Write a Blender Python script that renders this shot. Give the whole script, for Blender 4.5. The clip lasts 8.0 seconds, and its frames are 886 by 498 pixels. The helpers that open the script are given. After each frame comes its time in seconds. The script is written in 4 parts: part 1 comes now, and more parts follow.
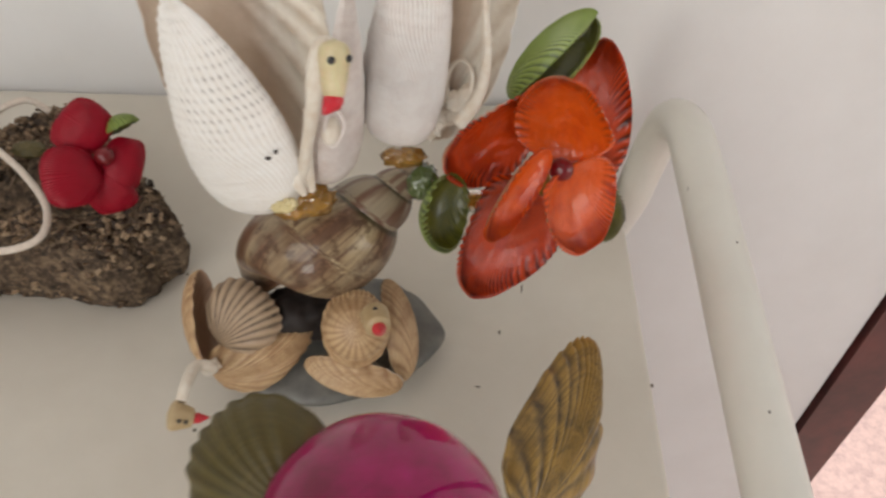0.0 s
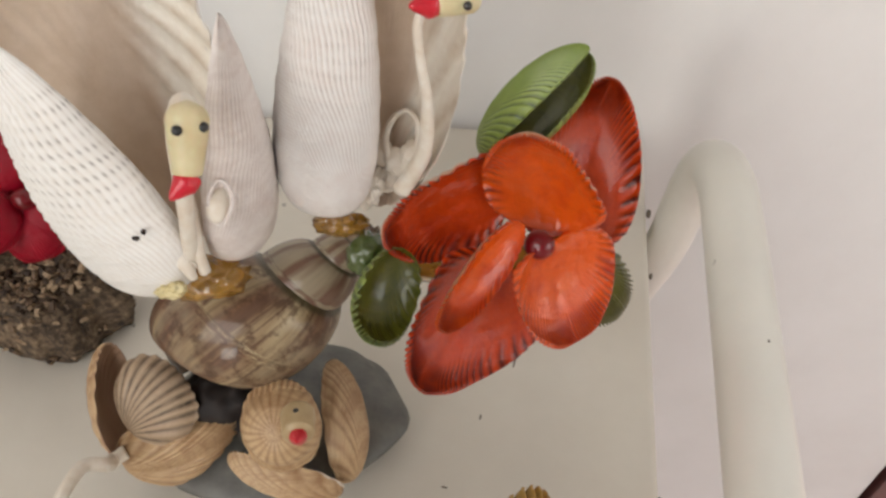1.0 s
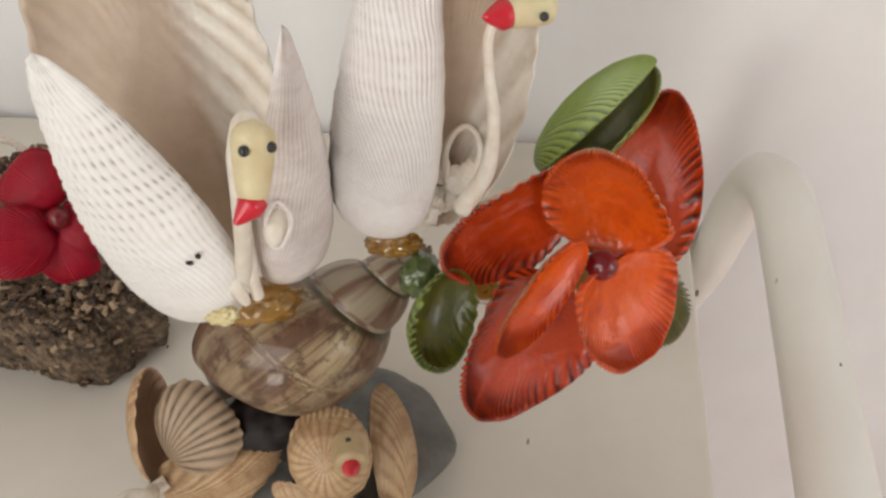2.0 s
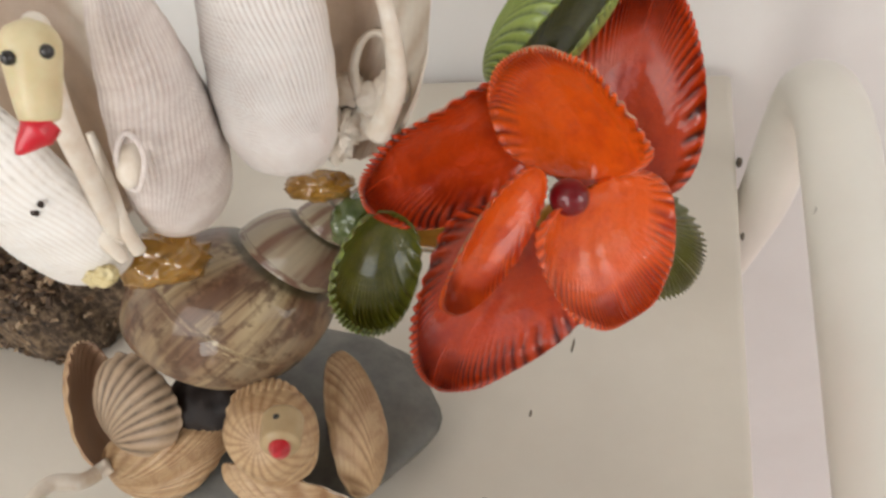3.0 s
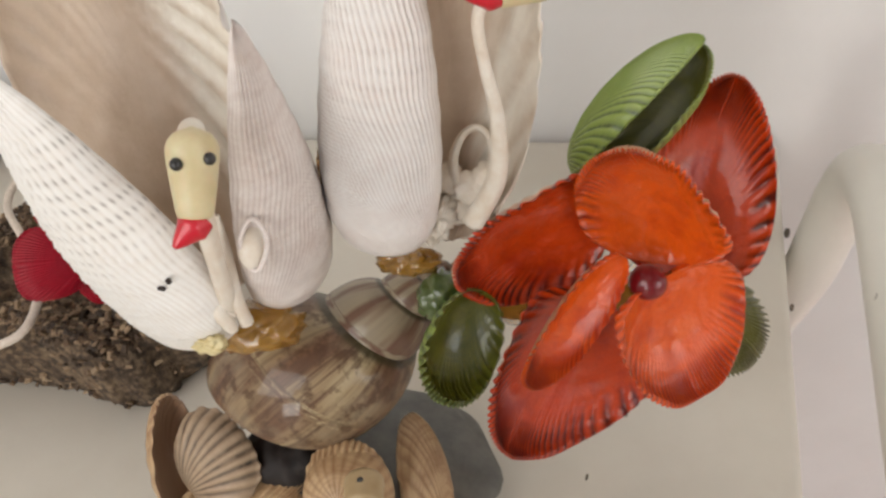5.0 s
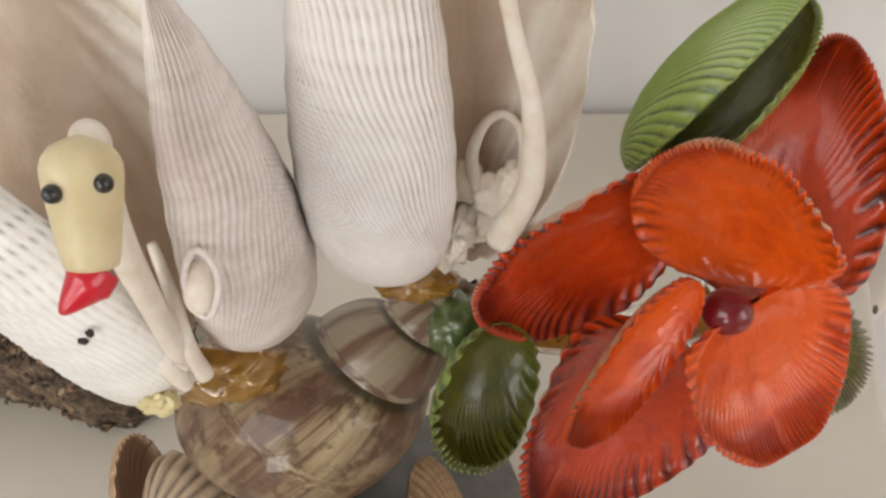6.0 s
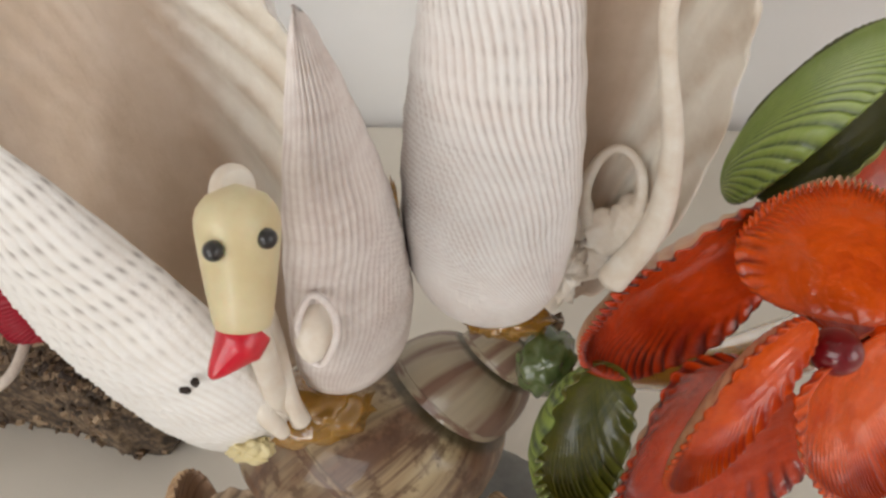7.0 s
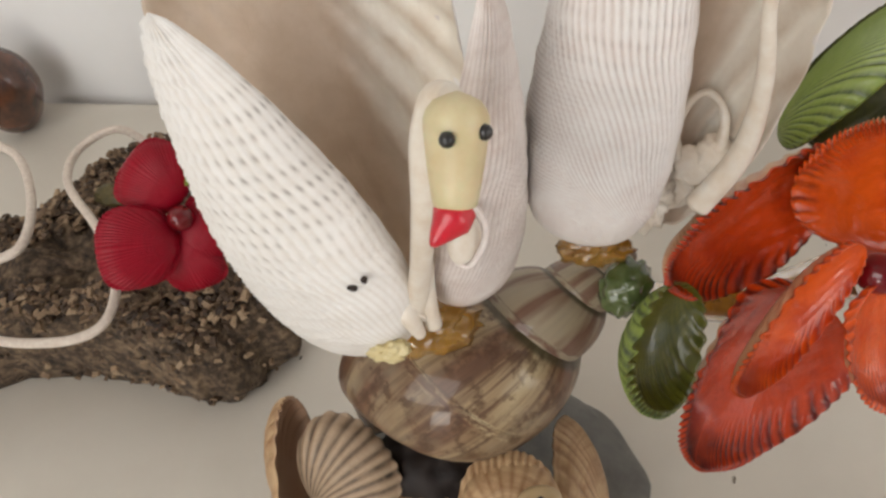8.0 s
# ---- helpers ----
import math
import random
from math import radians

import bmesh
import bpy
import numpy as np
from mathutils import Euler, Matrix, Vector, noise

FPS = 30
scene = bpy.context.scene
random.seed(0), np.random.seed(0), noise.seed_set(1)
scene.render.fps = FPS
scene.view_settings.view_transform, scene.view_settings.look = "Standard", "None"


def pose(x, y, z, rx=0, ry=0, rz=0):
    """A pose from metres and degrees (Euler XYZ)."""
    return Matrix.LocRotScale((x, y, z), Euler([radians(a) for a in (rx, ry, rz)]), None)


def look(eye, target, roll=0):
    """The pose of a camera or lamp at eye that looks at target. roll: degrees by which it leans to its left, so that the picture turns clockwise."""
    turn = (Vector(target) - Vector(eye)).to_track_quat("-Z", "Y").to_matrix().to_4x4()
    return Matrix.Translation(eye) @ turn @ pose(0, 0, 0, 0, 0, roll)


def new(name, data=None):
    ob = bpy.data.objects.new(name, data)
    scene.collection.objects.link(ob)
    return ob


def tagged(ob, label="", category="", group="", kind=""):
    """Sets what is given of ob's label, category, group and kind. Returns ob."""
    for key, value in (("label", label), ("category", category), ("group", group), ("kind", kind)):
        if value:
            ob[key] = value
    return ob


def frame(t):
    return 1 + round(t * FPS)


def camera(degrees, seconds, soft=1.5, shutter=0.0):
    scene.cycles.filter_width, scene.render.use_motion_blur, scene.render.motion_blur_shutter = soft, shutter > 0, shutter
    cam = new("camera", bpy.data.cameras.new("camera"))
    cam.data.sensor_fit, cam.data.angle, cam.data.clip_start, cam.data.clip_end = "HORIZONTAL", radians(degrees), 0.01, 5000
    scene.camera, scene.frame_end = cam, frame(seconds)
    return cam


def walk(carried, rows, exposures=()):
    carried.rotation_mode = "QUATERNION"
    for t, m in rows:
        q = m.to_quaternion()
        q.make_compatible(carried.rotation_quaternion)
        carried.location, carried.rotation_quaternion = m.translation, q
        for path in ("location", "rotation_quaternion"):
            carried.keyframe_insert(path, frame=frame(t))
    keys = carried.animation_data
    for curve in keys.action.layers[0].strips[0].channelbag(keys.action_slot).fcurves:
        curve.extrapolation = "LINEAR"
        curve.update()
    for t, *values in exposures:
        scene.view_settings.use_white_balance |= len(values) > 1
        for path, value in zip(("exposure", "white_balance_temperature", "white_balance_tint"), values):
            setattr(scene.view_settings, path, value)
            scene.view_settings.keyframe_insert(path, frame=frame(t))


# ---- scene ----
cam = camera(59.61, 8.0, soft=2.6, shutter=0.2)
PATH = [
    (0, (0.02477, 0.11241, 0.21163), (0.01552, 0.25353, 0.07021), 4.51),
    (0.5, (0.05681, 0.15580, 0.19545), (0.03570, 0.29107, 0.04966), 2.51),
    (1, (0.04924, 0.16370, 0.19906), (0.02050, 0.29919, 0.05478), 1.05),
    (1.2, (0.04373, 0.16292, 0.20265), (0.01514, 0.29888, 0.05878), 0.80),
    (2.3, (0.03691, 0.17652, 0.18965), (0.00246, 0.31292, 0.04750), -0.62),
    (2.5, (0.04311, 0.18731, 0.18500), (0.00261, 0.32217, 0.04298), -2.65),
    (3, (0.06295, 0.19035, 0.16924), (0.00736, 0.31539, 0.02338), -10.61),
    (3.5, (0.07516, 0.17160, 0.16490), (0.01837, 0.29434, 0.01756), -8.84),
    (4, (0.06937, 0.17022, 0.17610), (0.01512, 0.29628, 0.03061), -7.30),
    (4.5, (0.06242, 0.17927, 0.19202), (0.00584, 0.31076, 0.05235), -8.13),
    (4.7, (0.05758, 0.18113, 0.18991), (-0.00035, 0.31229, 0.05047), -8.29),
    (5.8, (0.04288, 0.21256, 0.16533), (-0.02126, 0.33478, 0.02059), -12.15),
    (6, (0.04135, 0.21499, 0.16550), (-0.02282, 0.33583, 0.01963), -12.12),
    (6.5, (0.03400, 0.21541, 0.16139), (-0.02993, 0.33376, 0.01338), -12.35),
    (7, (0.02375, 0.21601, 0.16708), (-0.03566, 0.33919, 0.02114), -10.27),
    (7.5, (0.01538, 0.20667, 0.16606), (-0.04160, 0.33128, 0.02037), -9.13),
    (8, (0.01189, 0.19206, 0.17397), (-0.04255, 0.31750, 0.02803), -8.39),
]
walk(cam, [(t, look(eye, target, roll)) for t, eye, target, roll in PATH],
     exposures=[(0.0, -0.24), (0.5, -0.12), (1.0, -0.06), (2.5, -0.04), (3.0, 0.12), (3.5, 0.15), (4.0, 0.1), (4.5, -0.02), (5.8, 0.04), (6.5, -0.06), (7.0, -0.12), (7.5, -0.17), (8.0, -0.1)])

# ---- light: daylight from a window behind the camera and a doorway to the side ----
world = bpy.data.worlds.new("sky")
scene.world = world
world.use_nodes = True
wn = world.node_tree
sky = wn.nodes.new("ShaderNodeTexSky")
sky.sky_type, sky.sun_disc = "NISHITA", False
sky.sun_elevation, sky.sun_rotation = radians(40), radians(120)
wn.links.new(sky.outputs[0], wn.nodes["Background"].inputs[0])
wn.nodes["Background"].inputs[1].default_value = 0.12


def window_light(name, m, sx, sy, watts, colour):
    lamp = bpy.data.lights.new(name, "AREA")
    lamp.shape, lamp.size, lamp.size_y, lamp.energy, lamp.color = "RECTANGLE", sx, sy, watts, colour
    ob = new(name, lamp)
    ob.matrix_world = m
    return ob


window_light("window_daylight", look((-0.45, -1.12, 1.0), (0.0, 0.4, 0.0)), 1.2, 0.9, 14.0, (1.0, 0.965, 0.91))
window_light("low_window_daylight", look((-0.02, -1.12, 0.12), (0.05, 0.4, 0.03)), 0.34, 0.42, 4.0, (1.0, 0.96, 0.90))
window_light("side_window_daylight", look((1.42, -0.1, 0.45), (0.05, 0.3, 0.05)), 0.5, 0.8, 3.6, (1.0, 0.97, 0.925))
sun = bpy.data.lights.new("sun", "SUN")
sun.energy, sun.angle, sun.color = 5.5, radians(0.5), (1.0, 0.95, 0.88)
new("sun", sun).matrix_world = look((0, 0, 0), (0.3, -0.5, -0.8))


# ---- materials ----
class Mat:
    """A small wrapper round a node material."""

    def __init__(self, name, rough=0.5, **kw):
        self.m = bpy.data.materials.new(name)
        self.m.use_nodes = True
        self.t = self.m.node_tree
        self.b = self.t.nodes["Principled BSDF"]
        self.b.inputs["Roughness"].default_value = rough
        for k, v in kw.items():
            self.b.inputs[k.replace("_", " ")].default_value = v
        self.obj = None

    def node(self, kind, **kw):
        n = self.t.nodes.new(kind)
        for k, v in kw.items():
            n.inputs[k.replace("_", " ")].default_value = v
        return n

    def link(self, a, b):
        self.t.links.new(a, b)

    def coord(self):
        if self.obj is None:
            self.obj = self.node("ShaderNodeTexCoord")
        return self.obj

    def noise(self, scale, detail=4.0, rough=0.6, space="Object", stretch=None):
        n = self.node("ShaderNodeTexNoise", Scale=scale, Detail=detail, Roughness=rough)
        src = self.coord().outputs[space]
        if stretch:
            mp = self.node("ShaderNodeMapping")
            mp.inputs["Scale"].default_value = stretch
            self.link(src, mp.inputs["Vector"])
            src = mp.outputs[0]
        self.link(src, n.inputs["Vector"])
        return n.outputs[0]

    def ramp(self, fac, stops):
        r = self.node("ShaderNodeValToRGB")
        els = r.color_ramp.elements
        while len(els) < len(stops):
            els.new(0.5)
        for e, (p, c) in zip(els, stops):
            e.position, e.color = p, (*c, 1.0) if len(c) == 3 else c
        self.link(fac, r.inputs[0])
        return r.outputs[0]

    def mix(self, fac, a, b, mode="MIX"):
        n = self.t.nodes.new("ShaderNodeMix")
        n.data_type, n.blend_type = "RGBA", mode
        for i, v in ((0, fac), (6, a), (7, b)):
            if isinstance(v, (int, float)):
                n.inputs[i].default_value = v
            elif isinstance(v, tuple):
                n.inputs[i].default_value = (*v, 1.0)
            else:
                self.link(v, n.inputs[i])
        return n.outputs[2]

    def math(self, op, a, b=0.0):
        n = self.t.nodes.new("ShaderNodeMath")
        n.operation = op
        for i, v in ((0, a), (1, b)):
            if isinstance(v, (int, float)):
                n.inputs[i].default_value = v
            else:
                self.link(v, n.inputs[i])
        return n.outputs[0]

    def uv(self):
        s = self.node("ShaderNodeSeparateXYZ")
        self.link(self.coord().outputs["UV"], s.inputs[0])
        return s.outputs[0], s.outputs[1]

    def colour(self, c):
        if isinstance(c, tuple):
            self.b.inputs["Base Color"].default_value = (*c, 1.0)
        else:
            self.link(c, self.b.inputs["Base Color"])
        return self

    def roughness(self, r):
        self.link(r, self.b.inputs["Roughness"])
        return self

    def bump(self, h, strength=0.3, dist=0.0005):
        n = self.node("ShaderNodeBump", Strength=strength, Distance=dist)
        self.link(h, n.inputs["Height"])
        self.link(n.outputs[0], self.b.inputs["Normal"])
        return self


def painted_white(name, base, dirt, rough=0.45, speck=0.0):
    m = Mat(name, rough)
    c = m.ramp(m.noise(14, 6), [(0.3, dirt), (0.62, base)])
    c = m.mix(m.math("MULTIPLY", m.noise(160, 3), 0.18), c, dirt)
    if speck:
        v = m.node("ShaderNodeTexVoronoi", Scale=55.0, Randomness=1.0)
        m.link(m.coord().outputs["Object"], v.inputs["Vector"])
        near = m.math("LESS_THAN", v.outputs["Distance"], 0.075)
        pick = m.node("ShaderNodeSeparateColor")
        m.link(v.outputs["Color"], pick.inputs[0])
        some = m.math("LESS_THAN", pick.outputs[0], speck)
        soft = m.math("GREATER_THAN", m.noise(900, 2), 0.47)
        c = m.mix(m.math("MULTIPLY", m.math("MULTIPLY", near, some), m.math("MULTIPLY", soft, 0.55)), c, (0.16, 0.13, 0.1))
    m.colour(c).bump(m.noise(420, 4), 0.12, 0.0004)
    return m.m


def shell_mat(name, outer, stripe, ribs, growth=None, rough=0.4, coat=0.0, stripe_amount=0.6, mottle=0.25, bump=0.25, edge=None, pits=0.0, half=None, stain=0.35, wavy=1.2, gloss=0.5):
    """Shell surface: stripes run along the ribs (u), growth bands across them (v), mottled on top."""
    m = Mat(name, rough, Coat_Weight=coat, Coat_Roughness=0.07, Specular_IOR_Level=gloss)
    u, v = m.uv()
    wave = m.math("COSINE", m.math("MULTIPLY", u, 2 * math.pi * ribs))
    groove = m.math("MULTIPLY", m.math("SUBTRACT", 1.0, wave), 0.5)
    groove = m.math("POWER", groove, 2.0)
    patch = m.ramp(m.noise(220, 4), [(0.35, (0, 0, 0)), (0.65, (1, 1, 1))])
    fac = m.math("MULTIPLY", groove, m.math("MULTIPLY", m.math("ADD", m.math("MULTIPLY", patch, 0.6), 0.4), stripe_amount))
    if edge:
        fac = m.math("MULTIPLY", fac, m.ramp(m.math("ADD", v, m.math("MULTIPLY", m.math("SUBTRACT", m.noise(160, 3), 0.5), 0.3)), [(0.75, (0.04, 0.04, 0.04)), (0.92, (1, 1, 1))]))
    c = m.mix(fac, outer, stripe)
    g = growth or stripe
    band = m.noise(1.0, 3, 0.6, "UV", (2.5, 26.0, 1.0))
    c = m.mix(m.math("MULTIPLY", m.ramp(band, [(0.45, (0, 0, 0)), (0.7, (1, 1, 1))]), mottle), c, g)
    c = m.mix(m.math("MULTIPLY", m.noise(900, 4), 0.22), c, stripe)
    c = m.mix(m.math("MULTIPLY", m.ramp(m.noise(110, 5, 0.65), [(0.48, (0, 0, 0)), (0.72, (1, 1, 1))]), stain), c, g)
    if pits:
        dots = m.math("MULTIPLY", groove, m.math("POWER", m.math("ADD", m.math("MULTIPLY", m.math("COSINE", m.math("MULTIPLY", v, 150.0)), 0.5), 0.5), 2.0))
        dots = m.math("MULTIPLY", dots, m.ramp(m.noise(130, 2), [(0.38, (0.05, 0.05, 0.05)), (0.60, (1, 1, 1))]))
        c = m.mix(m.math("MULTIPLY", m.math("MULTIPLY", dots, m.ramp(v, [(0.30, (0, 0, 0)), (0.62, (1, 1, 1))])), pits), c, (0.27, 0.24, 0.21))
        c = m.mix(m.math("GREATER_THAN", m.noise(420, 1, 0.4), 0.84), c, (0.07, 0.045, 0.03))
    # half: a tan zone on one side, shell colour with cast shade painted in
    if half:
        side = m.math("ADD", v, m.math("MULTIPLY", m.math("SUBTRACT", m.noise(70, 3), 0.5), 0.16))
        c = m.mix(m.ramp(side, [(0.52, (1, 1, 1)), (0.68, (0, 0, 0))]), c, m.mix(m.ramp(m.noise(240, 4), [(0.4, (0, 0, 0)), (0.7, (0.5, 0.5, 0.5))]), half, growth))
    m.colour(c)
    m.bump(m.math("ADD", m.math("MULTIPLY", m.noise(150, 3), wavy), m.math("ADD", m.noise(700, 5), m.math("MULTIPLY", band, 0.8 if not edge else 0.15))), bump, 0.0005)
    return m.m


def plain(name, colour, var, scale=300, rough=0.45, coat=0.0, bump=0.15, **kw):
    m = Mat(name, rough, Coat_Weight=coat, Coat_Roughness=0.06, **kw)
    m.colour(m.ramp(m.noise(scale, 5), [(0.32, var), (0.68, colour)])).bump(m.noise(scale * 3, 4), bump, 0.0003)
    return m.m


M_BOARD = painted_white("painted_board", (0.68, 0.635, 0.55), (0.60, 0.55, 0.465), 0.42, 0.10)
M_TUBE = painted_white("painted_tube", (0.74, 0.72, 0.65), (0.66, 0.63, 0.56), 0.35, 0.05)
M_WALL = painted_white("wall_paint", (0.80, 0.79, 0.77), (0.75, 0.735, 0.71), 0.6, 0.02)
M_CEIL = plain("ceiling_paint", (0.82, 0.81, 0.79), (0.78, 0.77, 0.75), 6, 0.8)
M_FLOOR = plain("pink_terrazzo", (0.62, 0.44, 0.40), (0.42, 0.30, 0.28), 90, 0.45)
M_WOOD = plain("dark_red_wood", (0.13, 0.035, 0.03), (0.06, 0.02, 0.018), 40, 0.4)
M_ARK = shell_mat("beaded_ark_outer", (0.90, 0.885, 0.85), (0.62, 0.55, 0.47), 15, (0.80, 0.74, 0.66), 0.42, 0.12, 0.42, 0.2, 0.5, pits=0.75, stain=0.3, wavy=2.0)
M_WHITE = shell_mat("white_ark_outer", (0.88, 0.855, 0.82), (0.52, 0.43, 0.38), 19, (0.76, 0.66, 0.61), 0.42, 0.15, 0.7, 0.25, 0.5, pits=0.4, stain=0.4, wavy=2.0)
M_PINKISH = shell_mat("pale_pink_outer", (0.87, 0.81, 0.765), (0.50, 0.40, 0.35), 19, (0.58, 0.47, 0.42), 0.38, 0.2, 0.6, 0.4, 0.45, stain=0.55)
M_TAN_IN = shell_mat("tan_shell_inside", (0.66, 0.54, 0.42), (0.52, 0.40, 0.30), 26, (0.58, 0.45, 0.34), 0.35, 0.15, 0.3, 0.25)
M_CREAM_IN = shell_mat("cream_shell_inside", (0.82, 0.76, 0.65), (0.62, 0.50, 0.38), 34, (0.68, 0.56, 0.44), 0.4, 0.1, 0.45, 0.2)
# the tan half mixes the brownish inside with painted shade of the next wing
M_TAIL_IN = shell_mat("shaded_tan_and_cream_inside", (0.85, 0.80, 0.70), (0.50, 0.39, 0.28), 34, (0.64, 0.52, 0.41), 0.42, 0.1, 0.75, 0.1, half=(0.53, 0.41, 0.305))
M_ORANGE_IN = shell_mat("orange_dyed_inside", (0.62, 0.056, 0.003), (0.060, 0.005, 0.002), 54, (0.28, 0.012, 0.002), 0.32, 0.5, 1.6, 0.18, 0.45, True, stain=0.8, wavy=4.0, gloss=0.25)
M_ORANGE_PALE = shell_mat("orange_dyed_pale_inside", (0.76, 0.102, 0.005), (0.13, 0.010, 0.003), 54, (0.42, 0.028, 0.004), 0.28, 0.55, 1.15, 0.18, 0.45, True, stain=0.8, wavy=4.0, gloss=0.3)
M_ORANGE_OUT = shell_mat("orange_dyed_outside", (0.62, 0.36, 0.20), (0.45, 0.10, 0.03), 54, (0.70, 0.55, 0.40), 0.4, 0.3, 0.6, 0.3)
M_GREEN_OUT = shell_mat("green_dyed_outside", (0.25, 0.335, 0.06), (0.012, 0.032, 0.005), 64, (0.33, 0.39, 0.11), 0.4, 0.2, 1.2, 0.3)
M_GREEN_IN = shell_mat("green_dyed_inside", (0.120, 0.118, 0.010), (0.015, 0.020, 0.003), 44, (0.035, 0.045, 0.005), 0.3, 0.3, 0.6, 0.5, stain=0.7)
M_CREAM_OUT = shell_mat("cream_cockle_outside", (0.60, 0.42, 0.235), (0.24, 0.115, 0.045), 22, (0.28, 0.14, 0.055), 0.45, 0.1, 0.8, 0.55, 0.5, stain=0.7)
M_STRIPED = shell_mat("dark_ribbed_cockle", (0.48, 0.35, 0.23), (0.035, 0.022, 0.014), 16, (0.34, 0.22, 0.14), 0.5, 0.05, 1.0, 0.3, 0.3)
M_BROWN_IN = shell_mat("brown_shell_inside", (0.38, 0.23, 0.14), (0.36, 0.22, 0.13), 18, (0.40, 0.25, 0.15), 0.4, 0.1, 0.3, 0.3)
M_FAN = shell_mat("brown_scallop", (0.42, 0.25, 0.05), (0.022, 0.012, 0.006), 20, (0.07, 0.045, 0.012), 0.4, 0.15, 1.0, 0.8, stain=0.75)
M_OLIVE = shell_mat("olive_shell", (0.085, 0.065, 0.010), (0.02, 0.014, 0.004), 14, (0.13, 0.095, 0.02), 0.55, 0.05, 0.5, 0.5)
M_RED_SHELL = shell_mat("crimson_dyed_shell", (0.33, 0.0015, 0.016), (0.14, 0.001, 0.006), 40, (0.17, 0.0012, 0.008), 0.45, 0.12, 0.4, 0.4, gloss=0.2)
M_CREAM = plain("cream_plastic_head", (0.68, 0.60, 0.37), (0.60, 0.50, 0.28), 250, 0.42, 0.12, 0.06, Subsurface_Weight=0.15, Subsurface_Scale=0.002)
M_PALE_HEAD = plain("pale_shell_head", (0.50, 0.38, 0.22), (0.42, 0.30, 0.15), 250, 0.42, 0.1, 0.06)
M_BEAK = plain("red_paint", (0.62, 0.012, 0.03), (0.5, 0.008, 0.02), 500, 0.3, 0.4, 0.1)
M_BLACK = plain("black_paint", (0.012, 0.012, 0.012), (0.02, 0.018, 0.016), 500, 0.3, 0.3, 0.05)
M_NECK = plain("ivory_neck", (0.80, 0.75, 0.66), (0.68, 0.58, 0.46), 260, 0.4, 0.2, 0.2)
M_BERRY = plain("dark_red_bead", (0.17, 0.003, 0.007), (0.12, 0.002, 0.005), 200, 0.3, 0.8, 0.02, Specular_IOR_Level=0.2)
M_GLUE = plain("amber_glue", (0.56, 0.30, 0.05), (0.40, 0.19, 0.02), 200, 0.15, 0.8, 0.1, Transmission_Weight=0.55)
M_DRIED = plain("dried_glue", (0.72, 0.63, 0.36), (0.60, 0.48, 0.22), 300, 0.35, 0.3, 0.3)
M_SMEAR = plain("green_dye", (0.05, 0.085, 0.015), (0.13, 0.16, 0.07), 300, 0.2, 0.6, 0.05)
M_PEBBLE = plain("grey_pebble", (0.155, 0.15, 0.132), (0.09, 0.088, 0.078), 170, 0.55, 0.1, 0.35)
M_MAGENTA = plain("magenta_lacquer", (0.40, 0.0003, 0.120), (0.16, 0.0003, 0.035), 60, 0.4, 0.9, 0.05, Specular_IOR_Level=0.05)
M_CORD = plain("white_cord", (0.74, 0.66, 0.56), (0.60, 0.50, 0.42), 900, 0.7, 0.0, 0.5)
M_SCUFF = plain("paint_scuff", (0.20, 0.165, 0.12), (0.10, 0.08, 0.06), 900, 0.7, 0.0, 0.3)
# near-black colour for the shade between snail, pebble and small shells
M_DARK = plain("dark_gap_shade", (0.016, 0.008, 0.005), (0.008, 0.004, 0.003), 300, 0.7, 0.0, 0.4)
M_HOLE = plain("dark_hole", (0.035, 0.022, 0.015), (0.02, 0.012, 0.008), 900, 0.8)
M_BROWN_SNAIL = plain("brown_bead_shell", (0.13, 0.05, 0.025), (0.04, 0.02, 0.014), 160, 0.25, 0.5, 0.1)


